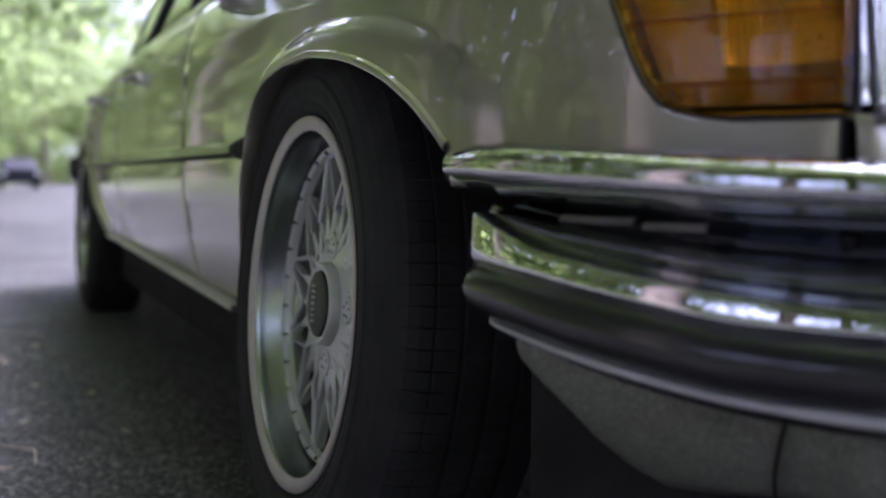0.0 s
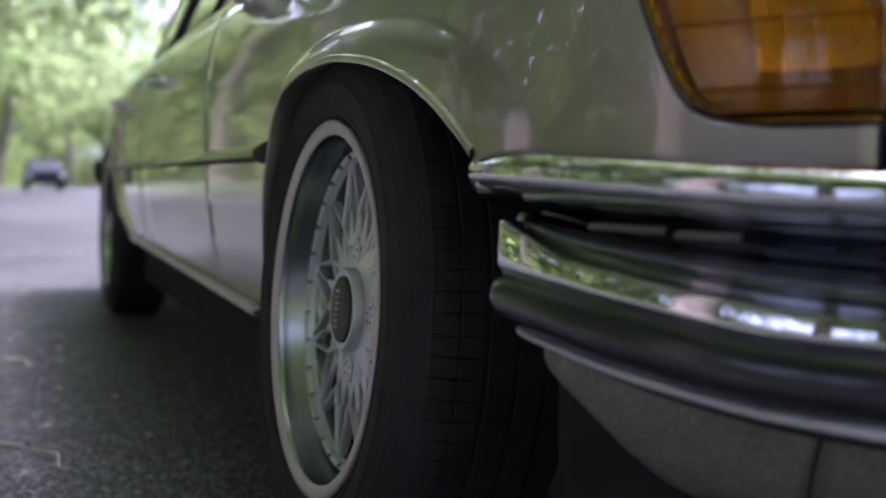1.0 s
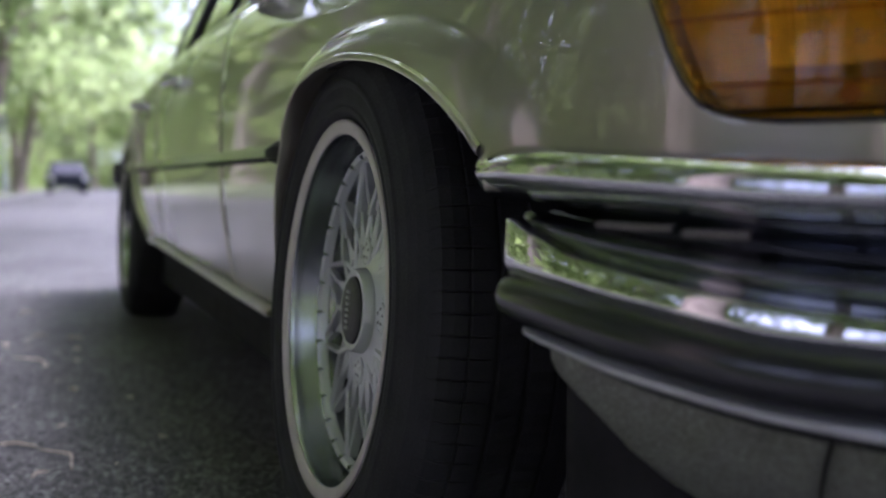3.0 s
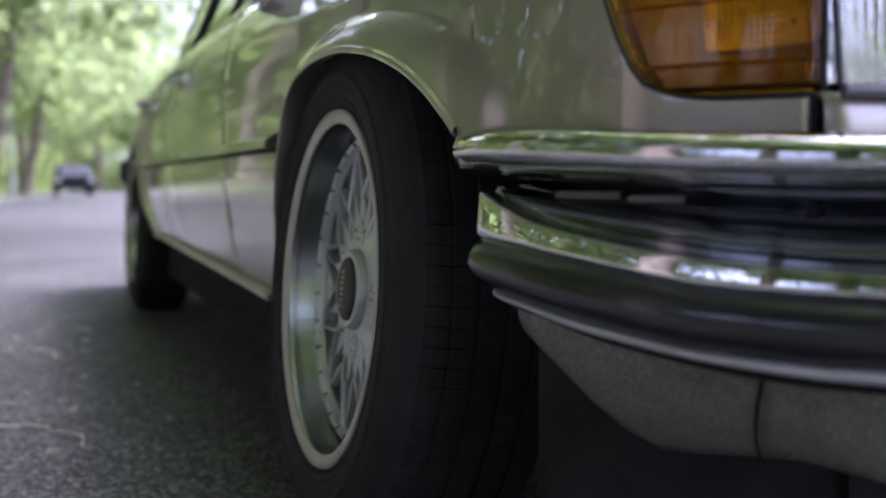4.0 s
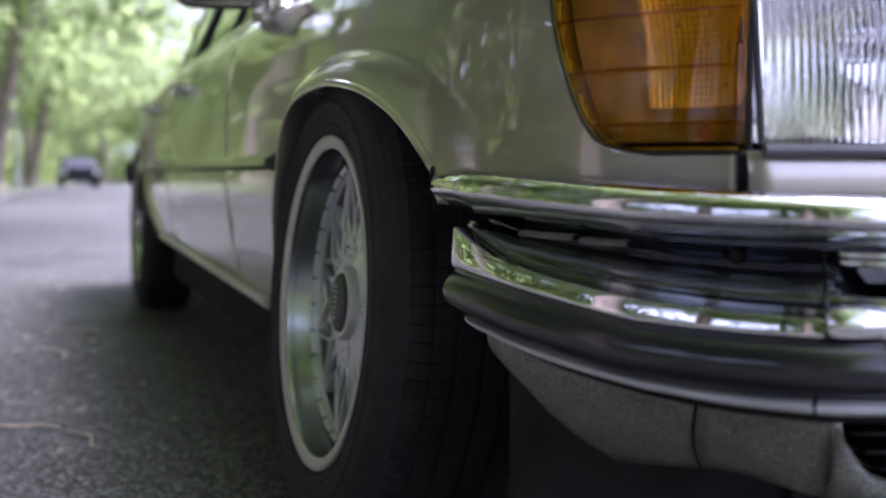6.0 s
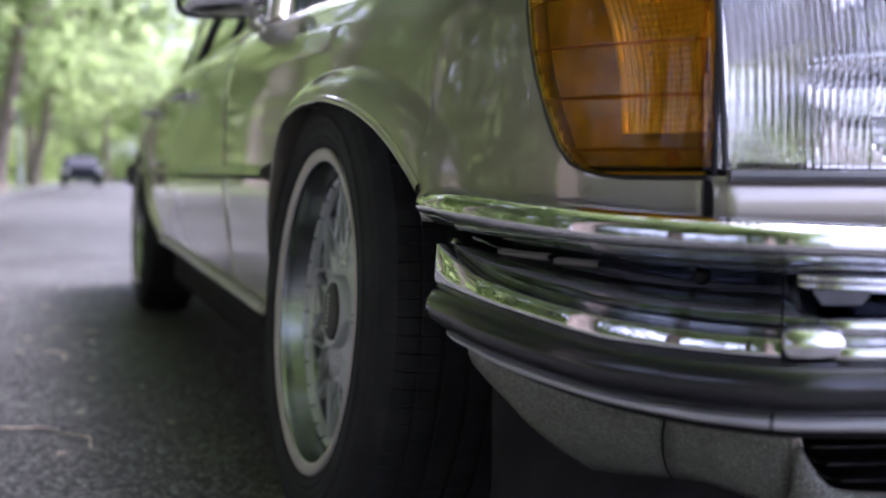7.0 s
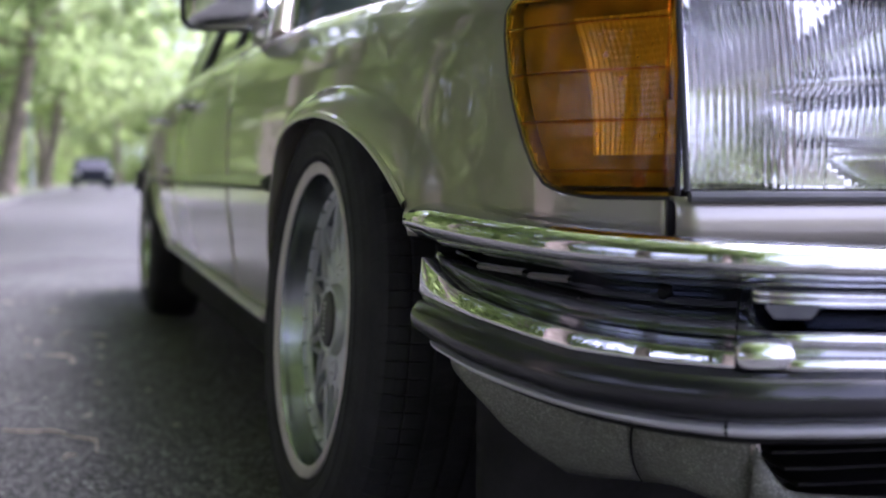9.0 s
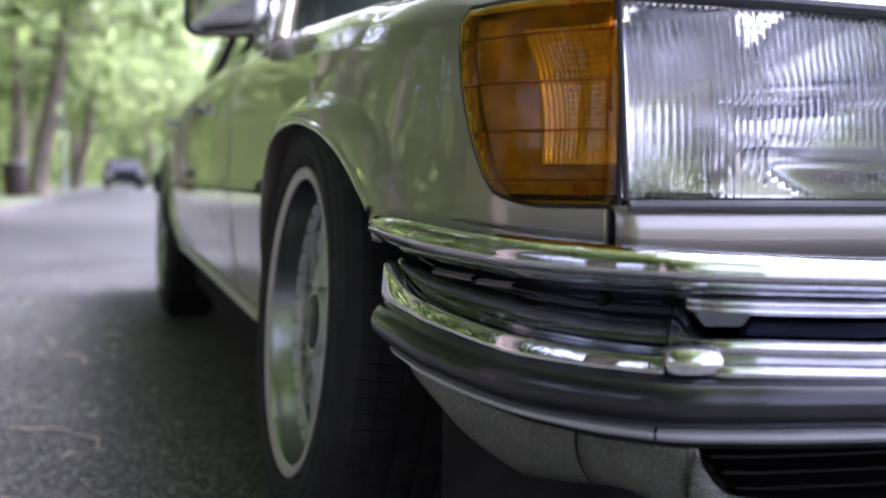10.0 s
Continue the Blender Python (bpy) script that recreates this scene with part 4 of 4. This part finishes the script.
def build_wheel(name, x, y, z, camber, steer, turn, mirror=True):
    fr_ = wheel_frame(x, y, z, camber, steer)
    seg = 98 * 4
    prof = [(0.196, -0.165), (0.214, -0.172), (0.240, -0.182), (0.272, -0.184), (0.296, -0.178), (0.306, -0.168), (0.3105, -0.155),
            (0.3120, -0.142), (0.3125, -0.137), (0.3080, -0.1360), (0.3080, -0.1325), (0.3130, -0.1318), (0.3138, -0.106), (0.3085, -0.1045), (0.3085, -0.1005),
            (0.3140, -0.0998), (0.3140, -0.074), (0.3105, -0.0725), (0.3105, -0.0685), (0.3132, -0.0678), (0.3120, -0.045), (0.3097, -0.0440), (0.3097, -0.0415), (0.3110, -0.0408), (0.3090, -0.028),
            (0.3050, -0.017), (0.2985, -0.008), (0.289, -0.001), (0.276, 0.0045), (0.262, 0.0075), (0.258, 0.0095), (0.2545, 0.0095), (0.251, 0.0075), (0.240, 0.0070), (0.232, 0.0050), (0.229, 0.0060),
            (0.225, 0.0050), (0.221, 0.0015), (0.216, -0.004), (0.208, -0.012)]

    prof = [(r * 1.012 + (0.003 if r > 0.3 else 0.0), q) for r, q in prof]

    def wob(i, j, r):
        q = prof[j][1]
        if -0.066 < q < -0.014 and r > 0.306 and i % 4 == 2:
            return r - (0.0030 if q < -0.03 else 0.0012)
        if -0.136 < q < -0.074 and r > 0.318 and i % 4 == 0:
            return r - 0.0026
        return r

    w = part(name, revolve(fr_, prof, seg, wob), TYRE, car, "black road tyre with worn sidewall", smooth=False, mirror=mirror)
    rim = part("wheel_rim", revolve(fr_, [(r * 1.012, q) for r, q in [(0.208, -0.010), (0.2155, -0.003), (0.2160, 0.0005), (0.2148, 0.0022), (0.2130, 0.0030), (0.2080, 0.0020), (0.2020, 0.0000), (0.1992, -0.0012), (0.1985, -0.0026), (0.1980, -0.010),
               (0.1960, -0.020), (0.1930, -0.034), (0.1905, -0.044), (0.1880, -0.047), (0.1810, -0.048), (0.1760, -0.060), (0.174, -0.10), (0.180, -0.16), (0.196, -0.168)]], 128), ALLOY, w, "polished deep alloy rim")
    part("rim_flange", revolve(fr_, [(r * 1.012, q) for r, q in [(0.2162, 0.0002), (0.2154, 0.0030), (0.2130, 0.0042), (0.2080, 0.0034), (0.2025, 0.0016), (0.2000, 0.0006), (0.1990, -0.0016)]], 128), FLANGE, rim, "satin rim flange")
    part("brake_disc", revolve(fr_, [(0.135, -0.098), (0.138, -0.105), (0.06, -0.105), (0.06, -0.090), (0.135, -0.090)], 64), DISC, w)
    part("brake_backing", revolve(fr_, [(0.172, -0.125), (0.03, -0.120), (0.002, -0.120)], 48), DARK, w)
    n = 12
    bars = []
    for k in range(n):
        a = turn + math.tau * k / n
        for sgn in (1, -1):
            bars.append(bar(fr_, 0.066, a + sgn * 0.05, 0.113, a + sgn * 0.262, 0.0120, 0.0052, -0.0400, -0.042 + 0.001 * sgn, 0.020, 0.014))
            bars.append(bar(fr_, 0.1125, a + sgn * 0.260, 0.1865, a + sgn * 0.500, 0.0052, 0.0042, -0.040 + 0.001 * sgn, -0.0435, 0.014, 0.012))
        bars.append(bar(fr_, 0.078, a, 0.122, a, 0.0230, 0.0036, -0.0395, -0.0415, 0.018, 0.010))
        bars.append(bar(fr_, 0.120, a, 0.1865, a, 0.0040, 0.0036, -0.0385, -0.0440, 0.010, 0.008))
    part("mesh_spokes", join(*bars), SILVER, w, "silver cross-spoke wheel centre", smooth=False)
    part("spoke_ring", revolve(fr_, [(0.1885, -0.036), (0.1825, -0.038), (0.1800, -0.047), (0.1885, -0.054)], 96), SILVER, w)
    part("wheel_hub", revolve(fr_, [(r, q - 0.025) for r, q in [(0.083, -0.046), (0.082, -0.026), (0.079, -0.0185), (0.060, -0.0155), (0.0500, -0.0140), (0.0485, -0.004), (0.0462, -0.0012), (0.0420, -0.0010), (0.0395, -0.003), (0.0388, -0.008)]], 64), SILVER, w, "silver hub ring")
    part("hub_cap", join(revolve(fr_, [(r, q - 0.025) for r, q in [(0.0394, -0.004), (0.0385, -0.0002), (0.036, 0.0010), (0.028, 0.0022), (0.012, 0.0030), (0.001, 0.0032)]], 48)), CAPDARK, w, "dark hub cap with a pale badge bar")
    c, hh, vv, oo = fr_
    marks = []
    for k in range(7):
        p = c + vv * (0.021 - k * 0.007) + hh * 0.004 - oo * 0.0222
        marks.append(tube([p - hh * 0.0045, p + hh * 0.0045], 0.0019, 6))
    part("cap_badge_marks", join(*marks), SILVER, w, "column of pale badge marks", smooth=False)
    for k in range(4):
        c = polar(fr_, 0.0690, math.tau * k / 4, -0.025)
        sub = (c, fr_[1], fr_[2], fr_[3])
        lid = part("nut_lid", revolve(sub, [(0.0168, -0.0175), (0.0166, -0.0140), (0.0158, -0.0137), (0.0155, -0.0152), (0.0149, -0.0152), (0.0146, -0.0135), (0.003, -0.0132), (0.0003, -0.0132)], 28), SILVER, w, "round silver wheel-nut lid")
        holes = [revolve((polar(sub, 0.0085, math.tau * (q + 0.3) / 5, 0), *sub[1:]), [(0.0021, -0.0142), (0.0021, -0.0130), (0.0017, -0.0128), (0.0013, -0.0138), (0.0002, -0.0139)], 10) for q in range(5)]
        part("lid_studs", join(*holes), DISC, w)
    for k in range(30):
        a = turn + math.tau * (k + 0.5) / 30
        c = polar(fr_, 0.1840, a, 0)
        sub = (c, fr_[1], fr_[2], fr_[3])
        part("rim_bolt", revolve(sub, [(0.0028, -0.043), (0.0028, -0.0355), (0.0020, -0.0345), (0.0003, -0.0345)], 8), ALLOY, w)
    # moulded marks on the sidewall
    for k, a in enumerate((1.05, 1.14, 1.21, 1.30, 2.1, 2.18, 2.27, 4.2, 4.3)):
        part("sidewall_mark", bar(fr_, 0.264, a, 0.276, a, 0.0035, 0.0035, 0.0078, 0.0052, 0.004, 0.004), TYRE, w, smooth=False)
    return w


build_wheel("front_wheel", 0.0119, 0.884, 0.322, 4.27, 0.79, 0.2)
build_wheel("rear_wheel", 0.008, 3.725, 0.320, 2.0, 0.0, 0.5)

# ---- rear bumper ----
P = []
for x, y in smooth_curve([(0.012, 4.22), (0.022, 4.45), (0.055, 4.72), (0.12, 4.92), (0.30, 5.00), (0.93, 5.02)], 6):
    P.append([(x + 0.03, y, 0.548), (x - 0.004, y, 0.545), (x - 0.012, y, 0.525), (x - 0.014, y, 0.50), (x - 0.012, y, 0.47), (x, y, 0.455), (x + 0.03, y, 0.45)])
v, f = grid(P)
part("rear_bumper", (v, f + [tuple(range(7))]), RUBBER, car, "black-faced rear bumper", mirror=True)

# ---- ground ----
def road_edge(y):
    """The near edge of the street, which bends gently away to the right."""
    return float(np.interp(y, [-300, 0, 13, 28, 40, 60, 80, 100, 140, 400], [-1.5, -1.5, -1.32, -0.78, -0.15, 0.9, 3.6, 9.0, 28.0, 180.0]))


ROAD_W = 10.6
V, F = grid([[(road_edge(y) + x, y, 0.0) for x in (-0.05, 1.5, 5.0, ROAD_W + 0.05)] for y in (-300, -60, -10, 0, 5, 13, 20, 28, 34, 40, 50, 60, 80, 100, 140, 200)])
tagged(mesh_object("road", V, F, ASPHALT, False), "worn dark grey asphalt street", "road", kind="structure")
V, F = grid([[(x + (road_edge(y) if k in range(2, 9) else 0.0), y, z) for k, (x, z) in enumerate(((-1500, -0.02), (-400, -0.02), (-30, 0.10), (-0.16, 0.10), (-0.10, 0.08), (-0.10, -0.1),
             (ROAD_W + 0.1, -0.1), (ROAD_W + 0.1, 0.10), (ROAD_W + 30, 0.10), (400, -0.02), (1500, -0.02)))]
             for y in (-1500, -300, -100, -40, -10, 0, 5, 13, 20, 28, 34, 40, 50, 60, 80, 100, 140, 200, 400, 1500)])
tagged(mesh_object("ground", V, F, GRASS, False), "grassy verge and ground beside the street", "ground", kind="structure")

kerb = thing("kerb", (-1.42, 20, 0), "pale concrete kerb along the street", "kerb", kind="structure")
me_kerb = None
for x0 in (-0.15, ROAD_W):
    for k in range(110):
        y = -40 + k * 1.0
        ob = None
        if me_kerb is None:
            ob = mesh_object("kerb_stone", *block((-0.075, 0.004, -0.1), (0.075, 0.996, 0.105)), KERB, False)
            b = bmesh.new()
            b.from_mesh(ob.data)
            bmesh.ops.bevel(b, geom=b.edges[:], offset=0.012, segments=1, affect="EDGES")
            b.to_mesh(ob.data)
            b.free()
            me_kerb = ob.data
        else:
            ob = new("kerb_stone", me_kerb)
        ob.parent = kerb
        ob.location = Vector((road_edge(y) + x0 + 0.075, y, 0.0)) - kerb.location
        ob.rotation_euler = (0, 0, -math.atan(road_edge(y + 1) - road_edge(y)))
        ob.matrix_parent_inverse = Matrix.Identity(4)

# ---- trees ----
def tree_meshes(seed, height, spread_, leaf, count, mat, lean=None):
    rnd = random.Random(seed)
    lean = rnd.uniform(-0.05, 0.10) if lean is None else lean
    pts = [(0, 0, -0.05), (0.02, 0, 0.4), (lean * 2, 0.03, 1.6), (lean * 4, -0.02, 3.0), (lean * 6, 0.05, height * 0.65), (lean * 7, 0, height * 0.9)]
    trunk = [tube(pts, [0.28, 0.20, 0.17, 0.14, 0.08, 0.02], 10)]
    ends = []
    for k in range(14):
        z = height * rnd.uniform(0.26, 0.82)
        a = rnd.uniform(0, math.tau)
        L = spread_ * rnd.uniform(0.5, 1.0) * (1.15 - 0.6 * z / height)
        x0 = float(np.interp(z, [p[2] for p in pts], [p[0] for p in pts]))
        e = (x0 + L * math.cos(a), L * math.sin(a), z + rnd.uniform(0.2, 1.4))
        mid = (x0 + 0.5 * L * math.cos(a), 0.5 * L * math.sin(a), z + 0.55 * (e[2] - z) + 0.3)
        trunk.append(tube([(x0, 0, z), mid, e], [0.065, 0.04, 0.012], 6))
        ends += [e, mid, tuple((np.array(e) + np.array(mid)) / 2)]
    V, F = [], []
    for i in range(count):
        c = rnd.choice(ends)
        r = abs(rnd.gauss(0, 0.95))
        d = Vector((rnd.gauss(0, 1), rnd.gauss(0, 1), rnd.gauss(0, 0.75) - 0.15)).normalized() * r
        p = Vector(c) + d
        if p.z < 1.55:
            p.z = 1.55 + rnd.random() * 1.2
        q = Euler((rnd.uniform(-1, 1), rnd.uniform(-1, 1), rnd.uniform(0, 6.28))).to_matrix()
        s = leaf * rnd.uniform(0.6, 1.4)
        k = len(V)
        for u, w, h in ((-0.5, 0, 0), (-0.1, 0.32, 0.06), (0.5, 0, -0.04), (-0.1, -0.32, 0.06)):
            V.append(tuple(p + q @ Vector((u * s, w * s, h * s))))
        F += [(k, k + 1, k + 2), (k, k + 2, k + 3)]
    a, b = bpy.data.meshes.new("trunk"), bpy.data.meshes.new("crown")
    v, f = join(*trunk)
    a.from_pydata(v, [], f)
    a.materials.append(BARK)
    b.from_pydata(V, [], F)
    b.materials.append(mat)
    for p in a.polygons:
        p.use_smooth = True
    return a, b


KINDS = [tree_meshes(3, 9.5, 3.8, 0.25, 7200, LEAF), tree_meshes(8, 8.2, 3.4, 0.23, 6800, LEAF_PALE), tree_meshes(15, 10.5, 4.2, 0.27, 7200, LEAF),
         tree_meshes(21, 8.8, 3.4, 0.24, 6800, LEAF_PALE, 0.13)]


def plant(x, y, kind, size, turn):
    t = thing("street_tree", (x, y, 0.10), "leafy street tree with a brown trunk on the verge", "tree", "street trees")
    t.rotation_euler = (0, 0, turn)
    t.scale = (size, size, size)
    for nm, me in zip(("trunk", "crown"), KINDS[kind]):
        ob = new(nm, me)
        ob.parent = t
        if nm == "crown":
            tagged(ob, kind="stuff")


rnd = random.Random(5)
# those at negative y stand unseen behind the camera, added for reflections and shade
for i, (x, y) in enumerate([(-2.9, 1.0), (-3.2, 6.0), (-2.7, 11.0), (-2.9, 17), (-2.2, 34), (-2.6, 42), (-2.4, 51),
                            (-6.0, 3.5), (-6.6, 8), (-5.8, 13), (-6.5, 19), (-6.0, 25), (-7, 31), (-5.6, 38), (-6, 46), (-0.9, 56), (0.3, 66), (-5, 68), (5.4, 72), (7.8, 69), (3.6, 75), (9.6, 63),
                            (10.5, 6), (10.5, 14), (11, 22), (11.5, 31), (10.8, 40), (11, 50), (-3.0, -5), (-6.5, -2), (-7, -9), (-2.7, -2.6), (-3.6, -8.5), (-4, -20), (-6.5, -27), (-2.6, -28), (6.5, 80), (2.2, 77),
                            (-10, 17), (-9.6, 23), (-10.2, 29), (-9.8, 36), (-9.6, 44), (-8.8, 53), (-8.6, 61), (-3.4, 72), (-7.6, 75), (-12.5, 66), (-1.0, 80), (-12, 50), (-9.0, -6), (-9.5, -12), (-8.5, -18), (-9.8, 2), (-10, 8), (1.0, 84), (2.3, 98), (3.8, 110), (0.2, 92)]):
    # near left trees are enlarged to hold skylight off the car's side
    plant(x, y, i % 3, rnd.uniform(0.9, 1.2) * (1.35 if x < -2 and -14 < y < 18 else 1.0), rnd.uniform(0, 6.28))
for x, y, size in ((-1.38, 27.0, 1.15), (-0.62, 40.0, 1.0)):
    plant(x, y, 3, size, 0.0)


def shrub_mesh(seed):
    r = random.Random(seed)
    V, F = [], []
    for i in range(2600):
        c = Vector((r.gauss(0, 1.0), r.gauss(0, 1.0), abs(r.gauss(0, 1.1))))
        if c.length > 2.6:
            c *= 2.6 / c.length
        q = Euler((r.uniform(-1, 1), r.uniform(-1, 1), r.uniform(0, 6.28))).to_matrix()
        z = r.uniform(0.10, 0.26)
        k = len(V)
        for u, w in ((-0.5, 0), (-0.1, 0.34), (0.5, 0), (-0.1, -0.34)):
            V.append(tuple(c + q @ Vector((u * z, w * z, 0.05 * z))))
        F += [(k, k + 1, k + 2), (k, k + 2, k + 3)]
    me = bpy.data.meshes.new("foliage")
    me.from_pydata(V, [], F)
    me.materials.append(LEAF)
    st = bpy.data.meshes.new("stems")
    v, f = join(*[tube([(0.1 * a, 0.1 * b, -0.05), (0.5 * a, 0.5 * b, 1.0), (1.1 * a, 1.0 * b, 1.9)], [0.04, 0.03, 0.01], 6) for a, b in ((1, 0), (-0.5, 0.8), (-0.6, -0.7), (0.3, 0.9))])
    st.from_pydata(v, [], f)
    st.materials.append(BARK)
    return me, st


SHRUBS = [shrub_mesh(2), shrub_mesh(9)]
# shrubs at negative y are unseen, added to darken what the car reflects
for i, (x, y) in enumerate([(-5.0, 16), (-5.4, 22), (-4.6, 29), (-5.2, 36), (-4.8, 44), (-4.4, 53), (-3.2, 60), (-0.6, 66), (-8.5, 12), (-9, 27), (-8, 5), (-8.5, -2), (-4.6, 4.0), (-4.4, 8.0), (-4.8, 12), (-5.5, -5), (5.5, 80), (-4.6, -25), (-1.4, -24), (1.8, -27), (3.0, 78), (-9, 40), (12.5, 18), (12.5, 36), (-6.8, 1.5), (-6.9, 6.5), (-7.2, 10), (-7.3, 15), (-7.4, 18.5), (-7.0, 24), (-7.6, 30), (-7.2, 34), (-7.0, 41), (-7.4, 48), (-6.6, 57), (-4.8, 64), (-2.2, 70), (0.8, 74), (-6.5, 70), (-10, 64), (-1.2, 62), (-9.5, 57)] + [(-8.6 - 1.6 * (k % 2), -25 + 2.6 * k) for k in range(13)] + [(-5.6 - 0.9 * (k % 2), -22 + 4.1 * k) for k in range(5)] + [(0.9, 78), (1.6, 88), (2.4, 95), (3.4, 104), (4.2, 114), (0.2, 82)]):
    t = thing("shrub", (x, y, 0.08), "pale green leafy shrub on the verge", "shrub", "shrubs")
    t.scale = (rnd.uniform(0.9, 1.4),) * 3
    t.rotation_euler = (0, 0, rnd.uniform(0, 6.28))
    for nm, me in zip(("foliage", "stems"), SHRUBS[i % 2]):
        ob = new(nm, me)
        ob.parent = t
        if nm == "foliage":
            tagged(ob, kind="stuff")

# ---- lamp post, litter bin, far parked car, houses ----
post = thing("lamp_post", (-1.04, 38.0, 0.10), "slim grey metal lamp post on the verge", "lamp post")
part("pole", tube([(-1.04, 38, 0.1), (-1.04, 38, 2.5), (-1.04, 38, 6.5)], [0.07, 0.055, 0.04], 12), METALGREY, post)
part("post_base", tube([(-1.04, 38, 0.10), (-1.04, 38, 0.7), (-1.04, 38, 0.75)], [0.10, 0.10, 0.06], 12), METALGREY, post)
part("lamp_arm", tube([(-1.04, 38, 6.4), (-0.6, 38, 6.8), (0.1, 38, 6.9)], [0.035, 0.03, 0.03], 8), METALGREY, post)
part("lamp_head", block((-0.05, 37.9, 6.84), (0.5, 38.1, 6.94)), METALGREY, post, smooth=False)

bin_ = thing("litter_bin", (-1.72, 24.4, 0.10), "dark brown cylindrical litter bin on the verge", "bin")
part("bin_body", tube([(-1.72, 24.4, 0.1), (-1.72, 24.4, 0.15), (-1.72, 24.4, 0.75), (-1.72, 24.4, 0.8)], [0.20, 0.23, 0.26, 0.25], 20), BINMAT, bin_)
part("bin_rim", tube([(-1.72, 24.4, 0.78), (-1.72, 24.4, 0.83)], [0.28, 0.28], 20), METALGREY, bin_)

FX, FY = 1.18, 48.0
far = thing("far_parked_car", (FX, FY, 0), "dark blue parked car far along the street", "car")
prof = [(-0.82, 0.25), (-0.85, 0.55), (-0.80, 0.82), (-0.60, 1.28), (0.60, 1.28), (0.80, 0.82), (0.85, 0.55), (0.82, 0.25)]
P = [[(FX + x * sx, FY + dy, 0.25 + (z - 0.25) * sz) for x, z in prof] for dy, sx, sz in ((-0.05, 0.92, 0.45), (0.0, 1, 0.58), (1.0, 1, 0.66), (1.6, 1, 1.0), (3.0, 1, 1.0), (3.8, 1, 0.68), (4.3, 0.95, 0.55))]
v, f = grid(P)
part("body", (v, f + [tuple(range(8)), tuple(range(48, 56))]), DARKCAR, far, smooth=False, bevel=0.03)
part("windscreen", ([(FX - 0.6, FY + 1.02, 0.93), (FX + 0.6, FY + 1.02, 0.93), (FX + 0.48, FY + 1.55, 1.24), (FX - 0.48, FY + 1.55, 1.24)], [(0, 1, 2, 3)]), WINDOW, far, thick=0.01)
for x in (FX - 0.76, FX + 0.58):
    for y in (FY + 0.8, FY + 3.4):
        part("wheel", tube([(x, y, 0.31), (x + 0.18, y, 0.31)], 0.31, 20), TYRE, far)
    part("headlight", block((x - 0.02, FY - 0.06, 0.55), (x + 0.26, FY, 0.68)), STRIP, far, smooth=False)


def house(x0, y0, x1, y1, h, floors, cols):
    b = thing("house", ((x0 + x1) / 2, (y0 + y1) / 2, 0), "pale plastered house with rows of windows behind the street trees", "house", "houses")
    part("wall", block((x0, y0, 0), (x1, y1, h)), WALLPLASTER, b, smooth=False)
    part("roof", ([(x0 - .4, y0 - .4, h), (x1 + .4, y0 - .4, h), (x1 + .4, y1 + .4, h), (x0 - .4, y1 + .4, h), ((x0 + x1) / 2, y0 + 1, h + 2.4), ((x0 + x1) / 2, y1 - 1, h + 2.4)],
         [(0, 1, 4), (1, 2, 5, 4), (2, 3, 5), (3, 0, 4, 5), (0, 3, 2, 1)]), ROOFING, b, smooth=False)
    for k in range(floors):
        for c in range(cols):
            x = x0 + (x1 - x0) * (c + 0.5) / cols
            z = 1.0 + k * 3.0
            w = part("window", block((x - 0.55, y0 - 0.05, z), (x + 0.55, y0 + 0.06, z + 1.5)), WALLPLASTER, b, smooth=False)
            part("pane", block((x - 0.48, y0 - 0.07, z + 0.07), (x + 0.48, y0 - 0.052, z + 1.43)), WINDOW, w, smooth=False)


house(-26, 80, -9, 90, 6, 2, 5)
house(4.5, 126, 17, 138, 25, 8, 6)

# ---- twigs and dry leaves on the road ----
rnd = random.Random(21)
for k in range(34):
    x, y = rnd.uniform(-1.25, -0.15), rnd.uniform(1.0, 4.6)
    if k < 4:
        x, y = ((-0.279, 1.60), (-0.316, 2.69), (-0.37, 3.02), (-0.302, 1.50))[k]
    a, L = rnd.uniform(0.3, 2.8), rnd.uniform(0.03, 0.085)
    if k < 4:
        a, L = ((1.87, 0.17), (1.96, 0.20), (1.5, 0.10), (0.9, 0.04))[k]
    d = Vector((math.cos(a), math.sin(a), 0)) * L
    n = Vector((-d.y, d.x, 0)) * rnd.uniform(-0.3, 0.3)
    p = Vector((x, y, 0.004))
    ob = mesh_object("twig", *tube([p - d * 0.5, p + n + Vector((0, 0, 0.003)), p + d * 0.5], [0.0016, 0.0026, 0.001], 5), TWIG)
    tagged(ob, "short dry brown twig lying on the asphalt", "twig", "twigs on the road")
V, F = [], []
for k in range(420):
    x, y = rnd.uniform(-1.3, -0.05), rnd.uniform(0.8, 14)
    q = Euler((rnd.uniform(-0.3, 0.3), rnd.uniform(-0.3, 0.3), rnd.uniform(0, 6.28))).to_matrix()
    s = rnd.uniform(0.006, 0.030)
    i = len(V)
    for u, w in ((-0.5, 0), (0, 0.3), (0.5, 0), (0, -0.3)):
        p = q @ Vector((u * s, w * s, 0.05 * s))
        V.append((x + p.x, y + p.y, 0.006 + p.z))
    F.append((i, i + 1, i + 2, i + 3))
tagged(mesh_object("leaf_litter", V, F, TWIG, False), "scattered dry leaf bits on the asphalt", "leaf litter", kind="stuff")
